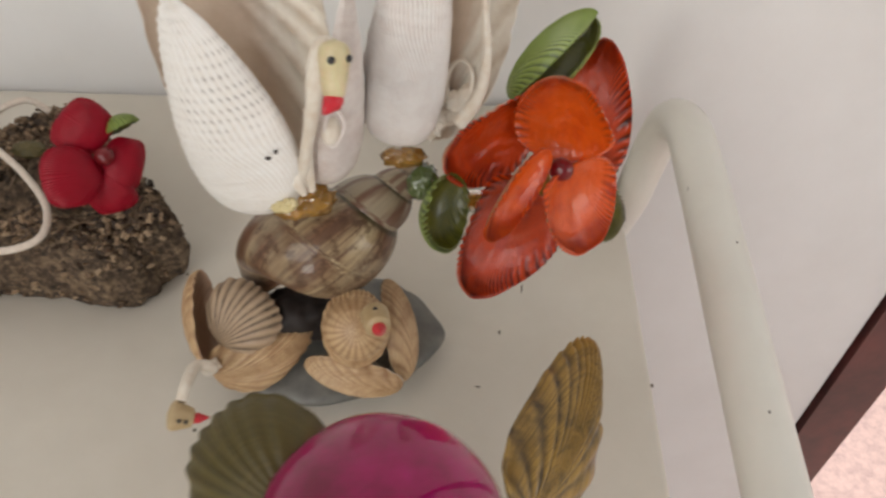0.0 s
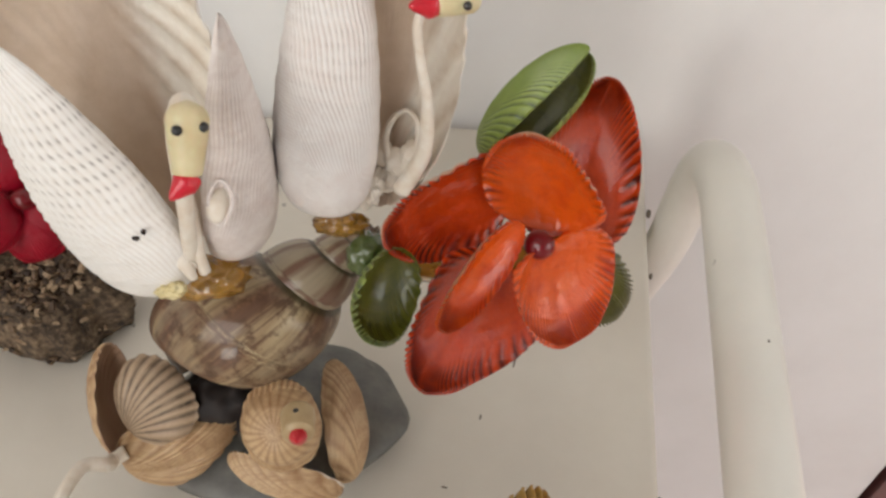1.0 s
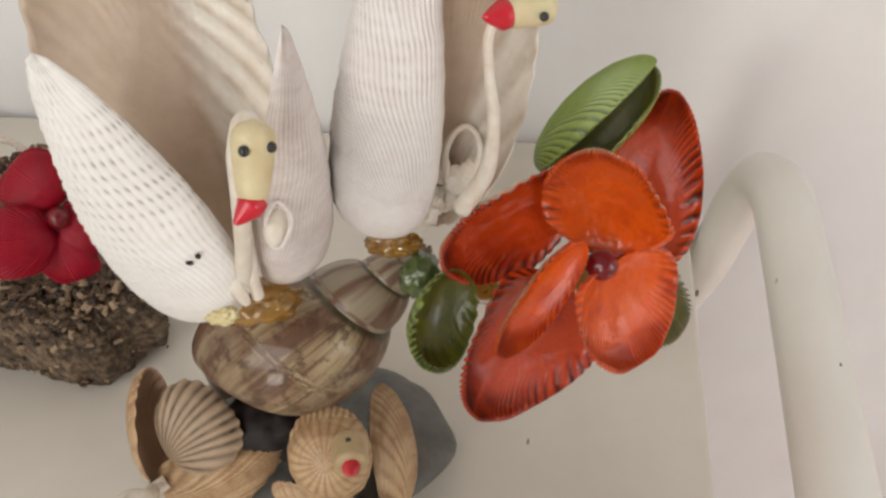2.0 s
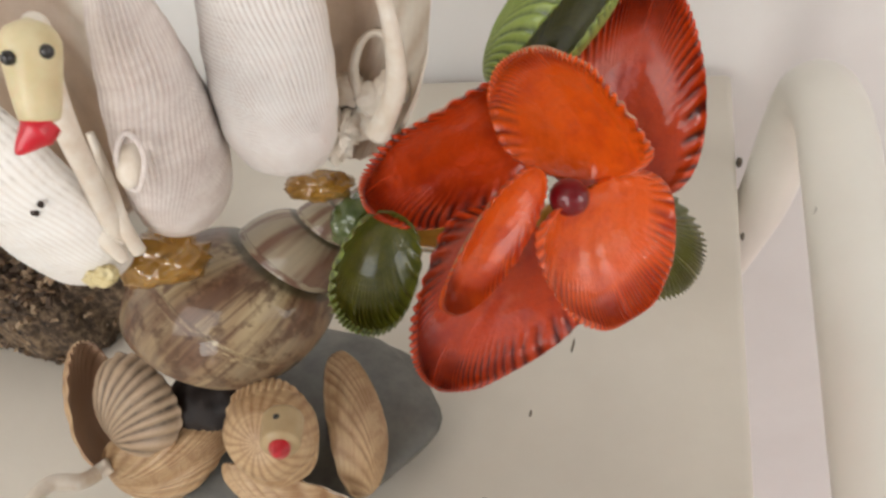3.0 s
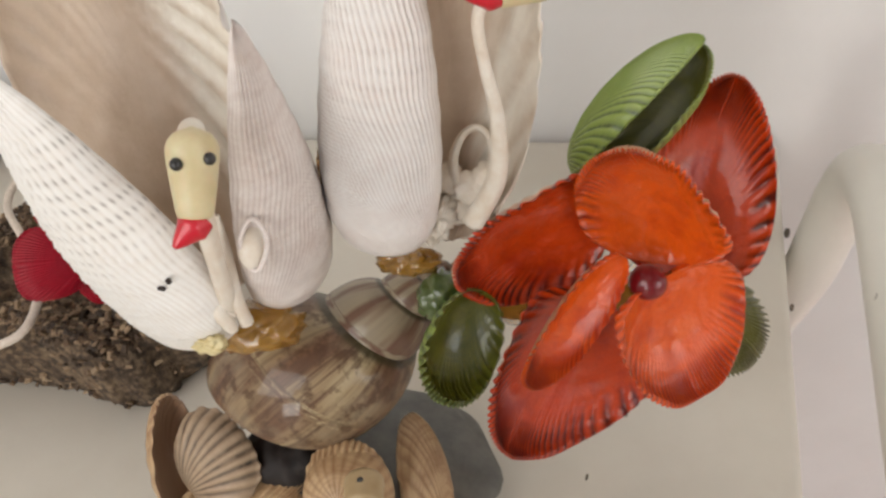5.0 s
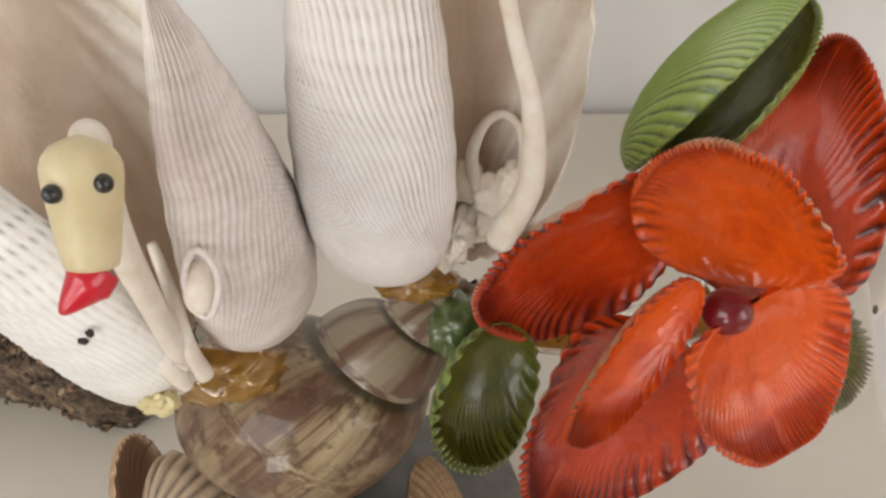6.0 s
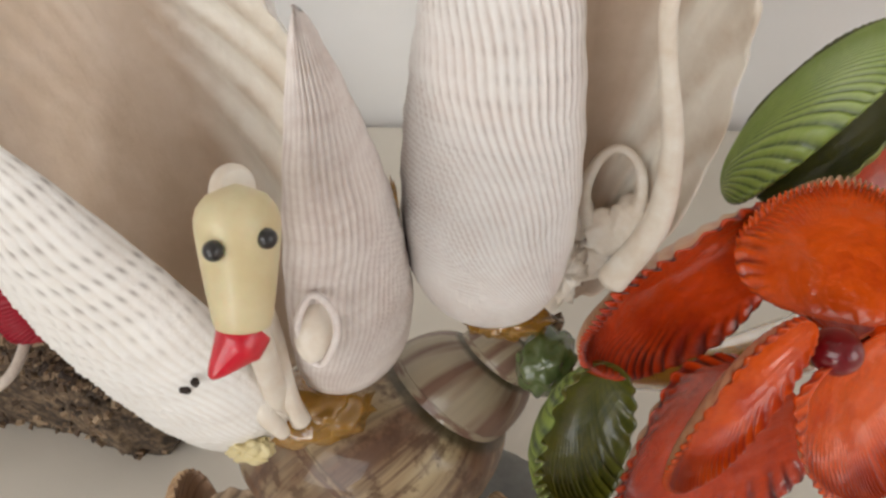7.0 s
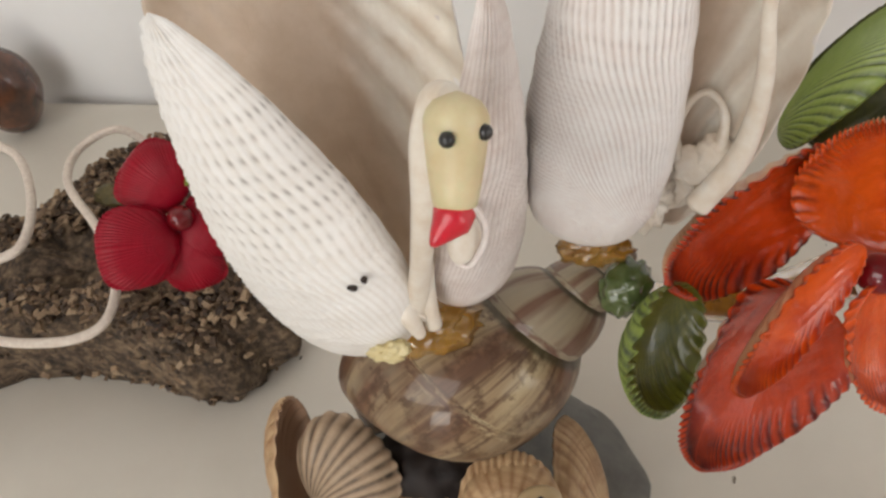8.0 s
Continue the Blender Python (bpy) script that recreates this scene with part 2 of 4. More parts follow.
def snail_mat():
    """Broad beige and mauve-brown bands across each turn, fine growth streaks, dark speckles, dirt in the seam; older turns greyer."""
    m = Mat("mottled_moon_snail", 0.4, Coat_Weight=0.45, Coat_Roughness=0.06, Specular_IOR_Level=0.2)
    u, v = m.uv()
    broad = m.ramp(m.noise(1.0, 3, 0.55, "UV", (9.0, 1.6, 1.0)), [(0.36, (0.095, 0.042, 0.024)), (0.45, (0.185, 0.100, 0.055)), (0.54, (0.29, 0.20, 0.110)), (0.68, (0.44, 0.345, 0.205))])
    fine = m.ramp(m.noise(1.0, 4, 0.6, "UV", (70.0, 3.0, 1.0)), [(0.42, (0, 0, 0)), (0.60, (0.9, 0.9, 0.9))])
    c = m.mix(fine, broad, (0.11, 0.058, 0.033))
    c = m.mix(m.ramp(m.noise(70, 3), [(0.5, (0, 0, 0)), (0.7, (0.6, 0.6, 0.6))]), c, (0.32, 0.26, 0.165))
    c = m.mix(m.math("MULTIPLY", m.ramp(m.noise(260, 4, 0.65), [(0.50, (0, 0, 0)), (0.62, (1, 1, 1))]), 0.75), c, (0.075, 0.036, 0.018))
    old = m.mix(m.ramp(m.noise(1.0, 2, 0.5, "UV", (16.0, 1.4, 1.0)), [(0.44, (0, 0, 0)), (0.58, (0.9, 0.9, 0.9))]), (0.33, 0.275, 0.19), (0.14, 0.066, 0.045))
    c = m.mix(m.ramp(m.math("MULTIPLY", u, 0.2), [(0.79, (0.8, 0.8, 0.8)), (0.81, (0, 0, 0))]), c, old)
    c = m.mix(m.ramp(v, [(0.760, (0, 0, 0)), (0.775, (0.8, 0.8, 0.8)), (0.800, (0.8, 0.8, 0.8)), (0.815, (0, 0, 0))]), c, (0.06, 0.05, 0.025))
    m.colour(c).bump(m.noise(1.0, 6, 0.6, "UV", (160.0, 2.0, 1.0)), 0.35, 0.0003)
    return m.m


def bark_mat():
    m = Mat("cork_bark", 0.8)
    c = m.ramp(m.noise(330, 6, 0.7), [(0.32, (0.018, 0.011, 0.007)), (0.46, (0.085, 0.055, 0.033)), (0.58, (0.20, 0.135, 0.08)), (0.72, (0.36, 0.26, 0.16))])
    m.colour(c).bump(m.noise(700, 6, 0.7), 0.9, 0.0015)
    return m.m


def chip_mat():
    m = Mat("bark_chip", 0.7)
    oi = m.node("ShaderNodeNewGeometry")
    c = m.ramp(oi.outputs["Random Per Island"], [(0.0, (0.03, 0.018, 0.011)), (0.35, (0.12, 0.075, 0.042)), (0.7, (0.28, 0.18, 0.10)), (1.0, (0.50, 0.36, 0.22))])
    m.colour(m.mix(m.math("MULTIPLY", m.noise(900, 3), 0.6), c, (0.05, 0.03, 0.02)))
    return m.m


M_SNAIL = snail_mat()
M_BARK = bark_mat()
M_CHIP = chip_mat()


# ---- building helpers ----
def thing(name, at, label, category, group="", kind=""):
    ob = new(name)
    ob.empty_display_size = 0.01
    ob.location = at
    return tagged(ob, label, category, group, kind)


def mesh_object(name, verts, faces, mats, parent=None, label="", smooth=True, uvs=None, mat_ids=None):
    me = bpy.data.meshes.new(name)
    me.from_pydata([tuple(v) for v in verts], [], faces)
    for m in mats if isinstance(mats, (list, tuple)) else [mats]:
        me.materials.append(m)
    if mat_ids is not None:
        me.polygons.foreach_set("material_index", mat_ids)
    if smooth:
        me.polygons.foreach_set("use_smooth", [True] * len(me.polygons))
    if uvs is not None:
        layer = me.uv_layers.new(name="UVMap")
        idx = np.empty(len(me.loops), dtype=np.int32)
        me.loops.foreach_get("vertex_index", idx)
        layer.data.foreach_set("uv", np.asarray(uvs, dtype=np.float32)[idx].ravel())
    me.update()
    ob = new(name, me)
    hang(ob, parent)
    if label:
        tagged(ob, label)
    return ob


def hang(ob, parent):
    """Makes ob, whose mesh is in world places, a part of parent."""
    if parent is not None:
        ob.parent = parent
        top = parent
        while top.parent is not None:
            top = top.parent
        if parent is top:
            ob.matrix_parent_inverse = Matrix.Translation(top.location).inverted()


def part(name, bm, mat, parent, label="", smooth=True):
    me = bpy.data.meshes.new(name)
    bm.to_mesh(me)
    bm.free()
    me.materials.append(mat)
    if smooth:
        me.polygons.foreach_set("use_smooth", [True] * len(me.polygons))
    ob = new(name, me)
    hang(ob, parent)
    if label:
        tagged(ob, label)
    return ob


def frame_of(e1, n):
    e1 = Vector(e1).normalized()
    n = Vector(n)
    n = (n - e1 * n.dot(e1)).normalized()
    return np.array(e1), np.array(n.cross(e1)), np.array(n)


def valve(name, parent, umbo, tip, bulge, width, depth, outer, inner, ribs=24, rib=0.0004, scallop=0.015, thick=0.0011,
          bend=0.0, skew=0.0, beads=0.0, power=0.62, apex=0.5, nu=0, nv=26, label="", wobble=0.03, seed=0, square=0.88, egg=0.0, irib=None, wavy=0.008, rim=0.0, fan=None, lip=0):
    """One half of a bivalve. umbo: the hinge point; tip: the far margin; bulge: the way its convex side faces.
    Ribs fan out from the umbo; the margin is scalloped by them; beads: knobs along the ribs.
    rim: ribs show inside only beyond this share of the way to the margin; fan: a point (along, across) from which the inner ribs spread."""
    rng = np.random.RandomState(seed + 7)
    U, T = np.array(umbo), np.array(tip)
    L = float(np.linalg.norm(T - U))
    e1, e2, n = frame_of(T - U, bulge)
    nu = nu or max(96, ribs * 7)
    ph0 = np.linspace(-math.pi * 0.985, math.pi * 0.985, nu)
    th = ph0 - 0.55 * np.sin(ph0)
    ph = rng.uniform(0, 6.28, 4)
    wob = 1 + wobble * (np.sin(2 * th + ph[0]) + 0.6 * np.sin(3 * th + ph[1]) + 0.4 * np.sin(5 * th + ph[2]))
    uu = (ph0 + math.pi) / (2 * math.pi)
    wave = np.cos(2 * math.pi * ribs * uu)
    cx = np.sign(np.cos(th)) * np.abs(np.cos(th)) ** square
    sy = np.sign(np.sin(th)) * np.abs(np.sin(th)) ** square
    mx = L / 2 * (1 + cx)
    my = width / 2 * sy * wob * (1 + egg * (0.5 - mx / L))
    sc = 1 + scallop * wave * np.clip((1 + np.cos(th)) / 1.2, 0, 1)
    rows, uvrows = [], []
    for j in range(nv + 1):
        s = 1 - (1 - j / nv) ** 1.35
        edge = 1 + (sc - 1) * s ** 3
        x, y = mx * s * edge, my * s * edge
        yy = y + skew * width * np.sin(math.pi * np.clip(x / L, 0, 1))
        q = np.clip((2 * mx * s / L - 1) ** 2 + (sy * s) ** 2, 0, 1)
        z = depth * (1 - q) ** power * (1 + (0.5 - np.clip(x / L, 0, 1)) * 2 * (apex - 0.5) * -1)
        z = z - bend * width * (sy * s) ** 2 - bend * 0.4 * width * (x / L) ** 2
        r = rib * wave * min(1, s * 1.3) ** 1.3
        if beads:
            r = r + beads * np.clip(wave, 0, 1) * np.cos(2 * math.pi * s * 13 + np.sin(9 * uu))
        z = z + 0.2 * rib * math.sin(s * 37 + ph[3])
        z = z + wavy * width * s * s * (np.sin(3 * th + ph[1]) + 0.7 * np.sin(5 * th + ph[2]) + 0.5 * np.sin(8 * th + ph[0]))
        ri = (rib * 0.8 if irib is None else irib) * wave * s ** (5 if irib is None else 1)
        uvrows.append(np.stack([uu, np.full(nu, s)], 1))
        if rim:
            k = min(1.0, max(0.0, (s - rim) / (0.97 - rim)))
            ri = (irib or rib) * (wave + 0.35 * np.sin(11 * uu + ph[0])) * k * k * (3 - 2 * k)
        if fan:
            turn = np.arctan2(y - fan[1] * width, x - fan[0] * L) / math.pi
            across = 0.5 + y / width
            ri = irib * np.cos(2 * math.pi * ribs * turn) * np.clip((across - 0.45) * 5, 0, 1)
            uvrows[-1] = np.stack([turn, across + 0.5 * np.clip(0.3 - x / L, 0, 1) * -1], 1)
        rows.append((x, yy, z, r, ri))
    top = [U + np.outer(x, e1) + np.outer(y, e2) + np.outer(z + r, n) for x, y, z, r, ri in rows]
    low = [U + np.outer(x, e1) + np.outer(y, e2) + np.outer(z + ri - thick * (0.35 + 0.65 * (1 - (j / nv) ** 4)), n)
           for j, (x, y, z, r, ri) in enumerate(rows)]
    verts = np.concatenate(top + low)
    uvs = np.concatenate(uvrows * 2)
    faces, ids, off = [], [], nu * (nv + 1)
    for j in range(nv):
        for i in range(nu - 1):
            a, b = j * nu + i, (j + 1) * nu + i
            faces.append((a, b, b + 1, a + 1))
            ids.append(0)
            faces.append((off + a, off + a + 1, off + b + 1, off + b))
            ids.append(1)
    k = nv * nu
    for i in range(nu - 1):
        faces.append((k + i, off + k + i, off + k + i + 1, k + i + 1))
        ids.append(lip)
    return mesh_object(name, verts, faces, [outer, inner], parent, label, True, uvs, ids)


def wing(name, parent, foot, top, bulge, width, depth, outer, inner, ribs=34, rib=0.00022, thick=0.0012, low=0.6, blunt=0.7, skew=0.0, beads=0.0,
         open_at=1.0, beak=1, bare=0.0, sweep=0.42, label="", seed=0, nu=0, nv=90):
    """A long hollow ark valve with a rounded foot and a narrower top. The ribs spread from a beak low on one margin
    (beak: 1 or -1) and sweep up along the shell; bare: the share next to that margin without ribs.
    low: under 1 puts the widest place nearer the foot; open_at: where the top is broken off."""
    rng = np.random.RandomState(seed + 3)
    U, T = np.array(foot), np.array(top)
    L = float(np.linalg.norm(T - U))
    e1, e2, n = frame_of(T - U, bulge)
    nu = nu or ribs * 7
    lam = np.linspace(-radians(98), radians(98), nu)
    uu = np.linspace(0, 1, nu)
    from_beak = 1 - uu if beak > 0 else uu
    ph = rng.uniform(0, 6.28, 6)
    rag = 0.012 * np.sin(11 * uu * 2 + ph[0]) + 0.010 * np.sin(23 * uu * 2 + ph[1]) + 0.006 * np.sin(51 * uu + ph[2])
    out, inn, uvs = [], [], []
    for j in range(nv + 1):
        t = (j / nv) ** 1.35 * open_at
        tt = np.clip(t + rag * (j / nv) ** 6 * (0.0 if open_at >= 1 else 1.0), 0, 1)
        rho = np.sin(math.pi * np.clip(tt, 0, 1) ** low) ** blunt
        field = (from_beak + 0.012 * np.sin(t * 23 + ph[5])) / (0.03 + t) ** sweep
        wave = np.cos(2 * math.pi * ribs * field)
        fade = min(1.0, max(0.15, (t - 0.03) * 4.0)) * np.clip((from_beak - bare) * 9 + 0.12, 0.06, 1)
        r = rib * wave * fade
        if beads:
            r = r + beads * np.clip(wave + 0.2, 0, 1) * np.cos(2 * math.pi * t * 26 + ph[3] + 3 * np.sin(5 * field)) * fade
        r = r + 0.35 * rib * math.sin(t * 60 + ph[4])
        lump = 0.012 * width * (np.sin(5 * uu + 7 * t + ph[2]) + np.sin(9 * t + ph[1]))
        mid = skew * width * math.sin(math.pi * t)
        for dst, k, dr in ((out, 0.0, r), (inn, thick, -0.2 * r)):
            y = mid + rho * ((width / 2 - k) * np.sin(lam)) + dr * np.sin(lam)
            z = rho * (depth - k + lump) * np.cos(lam) + dr * np.cos(lam)
            dst.append(U + np.outer(L * tt, e1) + np.outer(y, e2) + np.outer(z, n))
        uvs.append(np.stack([field, np.full(nu, t)], 1))
    verts = np.concatenate(out + inn)
    off, faces, ids = nu * (nv + 1), [], []
    for j in range(nv):
        for i in range(nu - 1):
            p, q = j * nu + i, (j + 1) * nu + i
            faces += [(p, p + 1, q + 1, q), (off + p, off + q, off + q + 1, off + p + 1)]
            ids += [0, 1]
        for i in (0, nu - 1):
            p, q = j * nu + i, (j + 1) * nu + i
            faces.append((p, q, off + q, off + p))
            ids.append(0)
    k = nv * nu
    for i in range(nu - 1):
        faces.append((k + i, k + i + 1, off + k + i + 1, off + k + i))
        ids.append(0)
    return mesh_object(name, verts, faces, [outer, inner], parent, label, True, np.concatenate(uvs * 2), ids)


def blob(name, parent, at, radii, mat, axes=None, rough=0.08, freq=1.0, seed=0, label="", res=40, power=1.0):
    """A rounded body, a little uneven; axes: its first axis and an up way."""
    e1, e2, n = frame_of(*(axes or ((1, 0, 0), (0, 0, 1))))
    verts, faces, uvs = [], [], []
    for j in range(res // 2 + 1):
        v = math.pi * j / (res // 2)
        for i in range(res):
            u = 2 * math.pi * i / res
            d = Vector((math.sin(v) * math.cos(u), math.sin(v) * math.sin(u), math.cos(v)))
            k = 1 + rough * noise.noise(d * freq * 1.7 + Vector((seed * 3.1, seed, 0)))
            c = [math.copysign(abs(x) ** power, x) for x in d]
            verts.append(np.array(at) + k * (c[0] * radii[0] * e1 + c[1] * radii[1] * e2 + c[2] * radii[2] * n))
            uvs.append((i / res, j / (res // 2)))
    for j in range(res // 2):
        for i in range(res):
            a, b = j * res + i, j * res + (i + 1) % res
            faces.append((a, a + res, b + res, b))
    return mesh_object(name, verts, faces, mat, parent, label, True, uvs)


def smooth_path(points, steps=10):
    pts = [Vector(p) for p in points]
    out = []
    for i in range(len(pts) - 1):
        p0, p1, p2, p3 = pts[max(i - 1, 0)], pts[i], pts[i + 1], pts[min(i + 2, len(pts) - 1)]
        for k in range(steps):
            t = k / steps
            out.append(0.5 * ((2 * p1) + (p2 - p0) * t + (2 * p0 - 5 * p1 + 4 * p2 - p3) * t * t + (3 * p1 - p0 - 3 * p2 + p3) * t ** 3))
    return out + [pts[-1]]


def rod(name, parent, points, radii, mat, label="", sides=20, steps=10, squash=1.0):
    """A round bar along a smooth path, its radius running through radii."""
    path = smooth_path(points, steps)
    verts, faces, uvs = [], [], []
    up = Vector((0.13, 0.27, 1)).normalized()
    for k, p in enumerate(path):
        d = (path[min(k + 1, len(path) - 1)] - path[max(k - 1, 0)]).normalized()
        side = d.cross(up)
        side = side.normalized() if side.length > 1e-4 else Vector((1, 0, 0))
        up = side.cross(d).normalized()
        f = k / (len(path) - 1) * (len(radii) - 1)
        a = min(int(f), len(radii) - 2) if len(radii) > 1 else 0
        r = radii[a] + (radii[min(a + 1, len(radii) - 1)] - radii[a]) * (f - a)
        for i in range(sides):
            t = 2 * math.pi * i / sides
            verts.append(p + r * math.cos(t) * side + r * squash * math.sin(t) * up)
            uvs.append((i / sides, k / len(path)))
    for k in range(len(path) - 1):
        for i in range(sides):
            a, b = k * sides + i, k * sides + (i + 1) % sides
            faces.append((a, b, b + sides, a + sides))
    last = (len(path) - 1) * sides
    faces.append(tuple(range(sides))[::-1])
    faces.append(tuple(last + i for i in range(sides)))
    return mesh_object(name, verts, faces, mat, parent, label, True, uvs)


def box_bm(x0, x1, y0, y1, z0, z1, bevel=0.0, segments=3):
    bm = bmesh.new()
    bmesh.ops.create_cube(bm, size=1.0)
    for v in bm.verts:
        v.co = Vector(((x0 + x1) / 2 + v.co.x * (x1 - x0), (y0 + y1) / 2 + v.co.y * (y1 - y0), (z0 + z1) / 2 + v.co.z * (z1 - z0)))
    if bevel:
        bmesh.ops.bevel(bm, geom=bm.edges[:], offset=bevel, segments=segments, profile=0.5, affect="EDGES")
    return bm


def slab(name, pts, y0, y1, mat, label, kind="structure", category="wall"):
    """A wall slab with the outline pts (x, z) between two depths."""
    k = len(pts)
    verts = [(x, y0, z) for x, z in pts] + [(x, y1, z) for x, z in pts]
    faces = [tuple(range(k)), tuple(range(2 * k - 1, k - 1, -1))] + [(i, i + k, (i + 1) % k + k, (i + 1) % k) for i in range(k)]
    bm = bmesh.new()
    vs = [bm.verts.new(v) for v in verts]
    for f in faces:
        bm.faces.new([vs[i] for i in f])
    bmesh.ops.recalc_face_normals(bm, faces=bm.faces[:])
    return tagged(part(name, bm, mat, None, "", False), label, category, "", kind)


def structure(name, bm, mat, label, category):
    return tagged(part(name, bm, mat, None, "", False), label, category, "", "structure")


# ---- the room ----
WALL_Y, FLOOR_Z, CEIL_Z = 0.439, -0.75, 1.75
# the wall stands a little askew to the seat
SKEW = Matrix.Translation((0.0775, WALL_Y, 0)) @ Matrix.Rotation(radians(8.5), 4, "Z") @ Matrix.Translation((-0.0775, -WALL_Y, 0))
# the wall behind ends at a wooden door frame
slab("wall_back", [(-1.58, FLOOR_Z), (0.284, FLOOR_Z), (0.284, CEIL_Z), (-1.58, CEIL_Z)], WALL_Y, WALL_Y + 0.1, M_WALL,
     "smooth white painted wall close behind the seat", "wall").matrix_world = SKEW
slab("door_frame_1", [(0.288, FLOOR_Z), (0.328, FLOOR_Z), (0.328, CEIL_Z), (0.288, CEIL_Z)], WALL_Y - 0.004, WALL_Y + 0.1, M_WOOD,
     "dark red stained wooden door frame beside the wall", "structure", "door frame").matrix_world = SKEW
slab("wall_right", [(0.95, FLOOR_Z), (1.5, FLOOR_Z), (1.5, CEIL_Z), (0.95, CEIL_Z)], WALL_Y, WALL_Y + 0.1, M_WALL,
     "white painted wall beyond the doorway", "wall")
structure("wall_left", box_bm(-1.6, -1.5, -1.3, WALL_Y + 0.1, FLOOR_Z, CEIL_Z), M_WALL, "plain white painted side wall", "wall")
structure("wall_side_low", box_bm(1.5, 1.6, -1.3, 3.0, FLOOR_Z, 0.0), M_WALL, "white painted wall under the side window", "wall")
structure("wall_side_high", box_bm(1.5, 1.6, -1.3, 3.0, 0.95, CEIL_Z), M_WALL, "white painted wall over the side window", "wall")
structure("wall_side_end", box_bm(1.5, 1.6, 0.2, 3.0, 0.0, 0.95), M_WALL, "white painted wall beside the side window", "wall")
structure("wall_front_low", box_bm(-1.5, 1.5, -1.3, -1.2, FLOOR_Z, -0.12), M_WALL, "white wall under the windows behind the viewer", "wall")
structure("wall_front_mid", box_bm(-1.5, -0.22, -1.3, -1.2, -0.12, 0.45), M_WALL, "white wall beside the low window", "wall")
structure("wall_front_mid", box_bm(0.18, 1.5, -1.3, -1.2, -0.12, 0.45), M_WALL, "white wall beside the low window", "wall")
structure("wall_front_high", box_bm(-1.5, 1.5, -1.3, -1.2, 1.55, CEIL_Z), M_WALL, "white wall over the window behind the viewer", "wall")
structure("wall_front_left", box_bm(-1.5, -1.05, -1.3, -1.2, 0.45, 1.55), M_WALL, "white wall beside the window", "wall")
structure("wall_front_right", box_bm(0.35, 1.5, -1.3, -1.2, 0.45, 1.55), M_WALL, "white wall beside the window", "wall")
structure("ceiling", box_bm(-1.6, 1.6, -1.3, WALL_Y + 0.1, CEIL_Z, CEIL_Z + 0.1), M_CEIL, "plain white ceiling", "ceiling")
structure("floor", box_bm(-1.6, 1.6, -1.3, 4.5, FLOOR_Z - 0.1, FLOOR_Z), M_FLOOR, "pale pink terrazzo floor", "floor")

# ---- the white seat and its tubular arm ----
seat = thing("garden_chair", (0.0, 0.2, FLOOR_Z), "white painted chair seat with a bent tubular metal arm", "chair")
board_bm = box_bm(-0.42, 0.081, -0.06, 0.420, -0.022, 0.0, 0.0022)
# the board is a little out of square: its back edge follows the wall
for v in board_bm.verts:
    k = (v.co.y + 0.06) / 0.48
    v.co.x += (v.co.x + 0.42) / 0.501 * (0.031 - 0.0355 * k)
    v.co.y += k * (0.0135 - 0.15 * (0.0775 - v.co.x))
part("seat", board_bm, M_BOARD, seat, "off-white painted board seat with dirt specks")
rod("arm_tube", seat, [(0.1234, -0.05, 0.0195), (0.1129, 0.1, 0.0305), (0.1024, 0.25, 0.0414), (0.0967, 0.332, 0.0472), (0.0948, 0.356, 0.0462), (0.0934, 0.373, 0.037), (0.0926, 0.382, 0.021),
                       (0.0916, 0.386, 0.002), (0.0890, 0.387, -0.020), (0.0780, 0.387, -0.060), (0.062, 0.387, -0.12), (0.055, 0.387, -0.3), (0.055, 0.387, -0.745)], [0.0083], M_TUBE, "white painted bent steel tube", 32, 12)
rod("front_leg", seat, [(0.1232, -0.046, 0.0200), (0.1240, -0.057, 0.010), (0.1240, -0.059, -0.05), (0.1240, -0.059, -0.745)], [0.0083], M_TUBE, "", 24)
rod("cross_rail", seat, [(-0.41, 0.315, -0.031), (0.03, 0.370, -0.031)], [0.0086], M_TUBE, "", 24, 4)
rod("back_leg", seat, [(-0.41, 0.315, -0.028), (-0.41, 0.315, -0.745)], [0.0086], M_TUBE, "", 24, 4)
rod("cross_rail", seat, [(-0.41, -0.03, -0.031), (0.072, -0.03, -0.031)], [0.0086], M_TUBE, "", 24, 4)
rod("front_leg", seat, [(-0.41, -0.03, -0.028), (-0.41, -0.03, -0.745)], [0.0086], M_TUBE, "", 24, 4)
# chips in the paint that show the dark ground
for k, (at, size) in enumerate((((0.0807, 0.388, -0.0015), (0.0012, 0.0028, 0.0014)), ((0.0828, 0.356, -0.0016), (0.0008, 0.0016, 0.0012)), ((0.0422, 0.308, 0.0), (0.0004, 0.0030, 0.0003)),
                                ((0.0880, 0.272, -0.0002), (0.0007, 0.0009, 0.0005)), ((0.060, 0.247, 0.0), (0.0008, 0.0009, 0.0003)), ((0.0355, 0.286, 0.0), (0.0004, 0.0013, 0.0003)),
                                ((-0.055, 0.232, 0.0), (0.0009, 0.0008, 0.0003)), ((0.030, 0.262, 0.0), (0.0012, 0.0004, 0.0003)))):
    blob("paint_chip", seat, at, [0.75 * q for q in size], M_SCUFF, None, 0.4, 2.0, k, "", 16)
for k, at in enumerate(((0.0985, 0.262, 0.0495), (0.1020, 0.290, 0.0522), (0.1030, 0.232, 0.0482))):
    blob("paint_chip", seat, at, (0.0004, 0.0006, 0.0003), M_SCUFF, None, 0.4, 2.0, k, "", 12)


# ---- the shell ornament: pebble, snail, two birds, a dyed flower ----
orn = thing("shell_ornament", (-0.0172, 0.2768, 0.0000), "glued seashell ornament, white swans and orange flower on a grey pebble", "ornament")
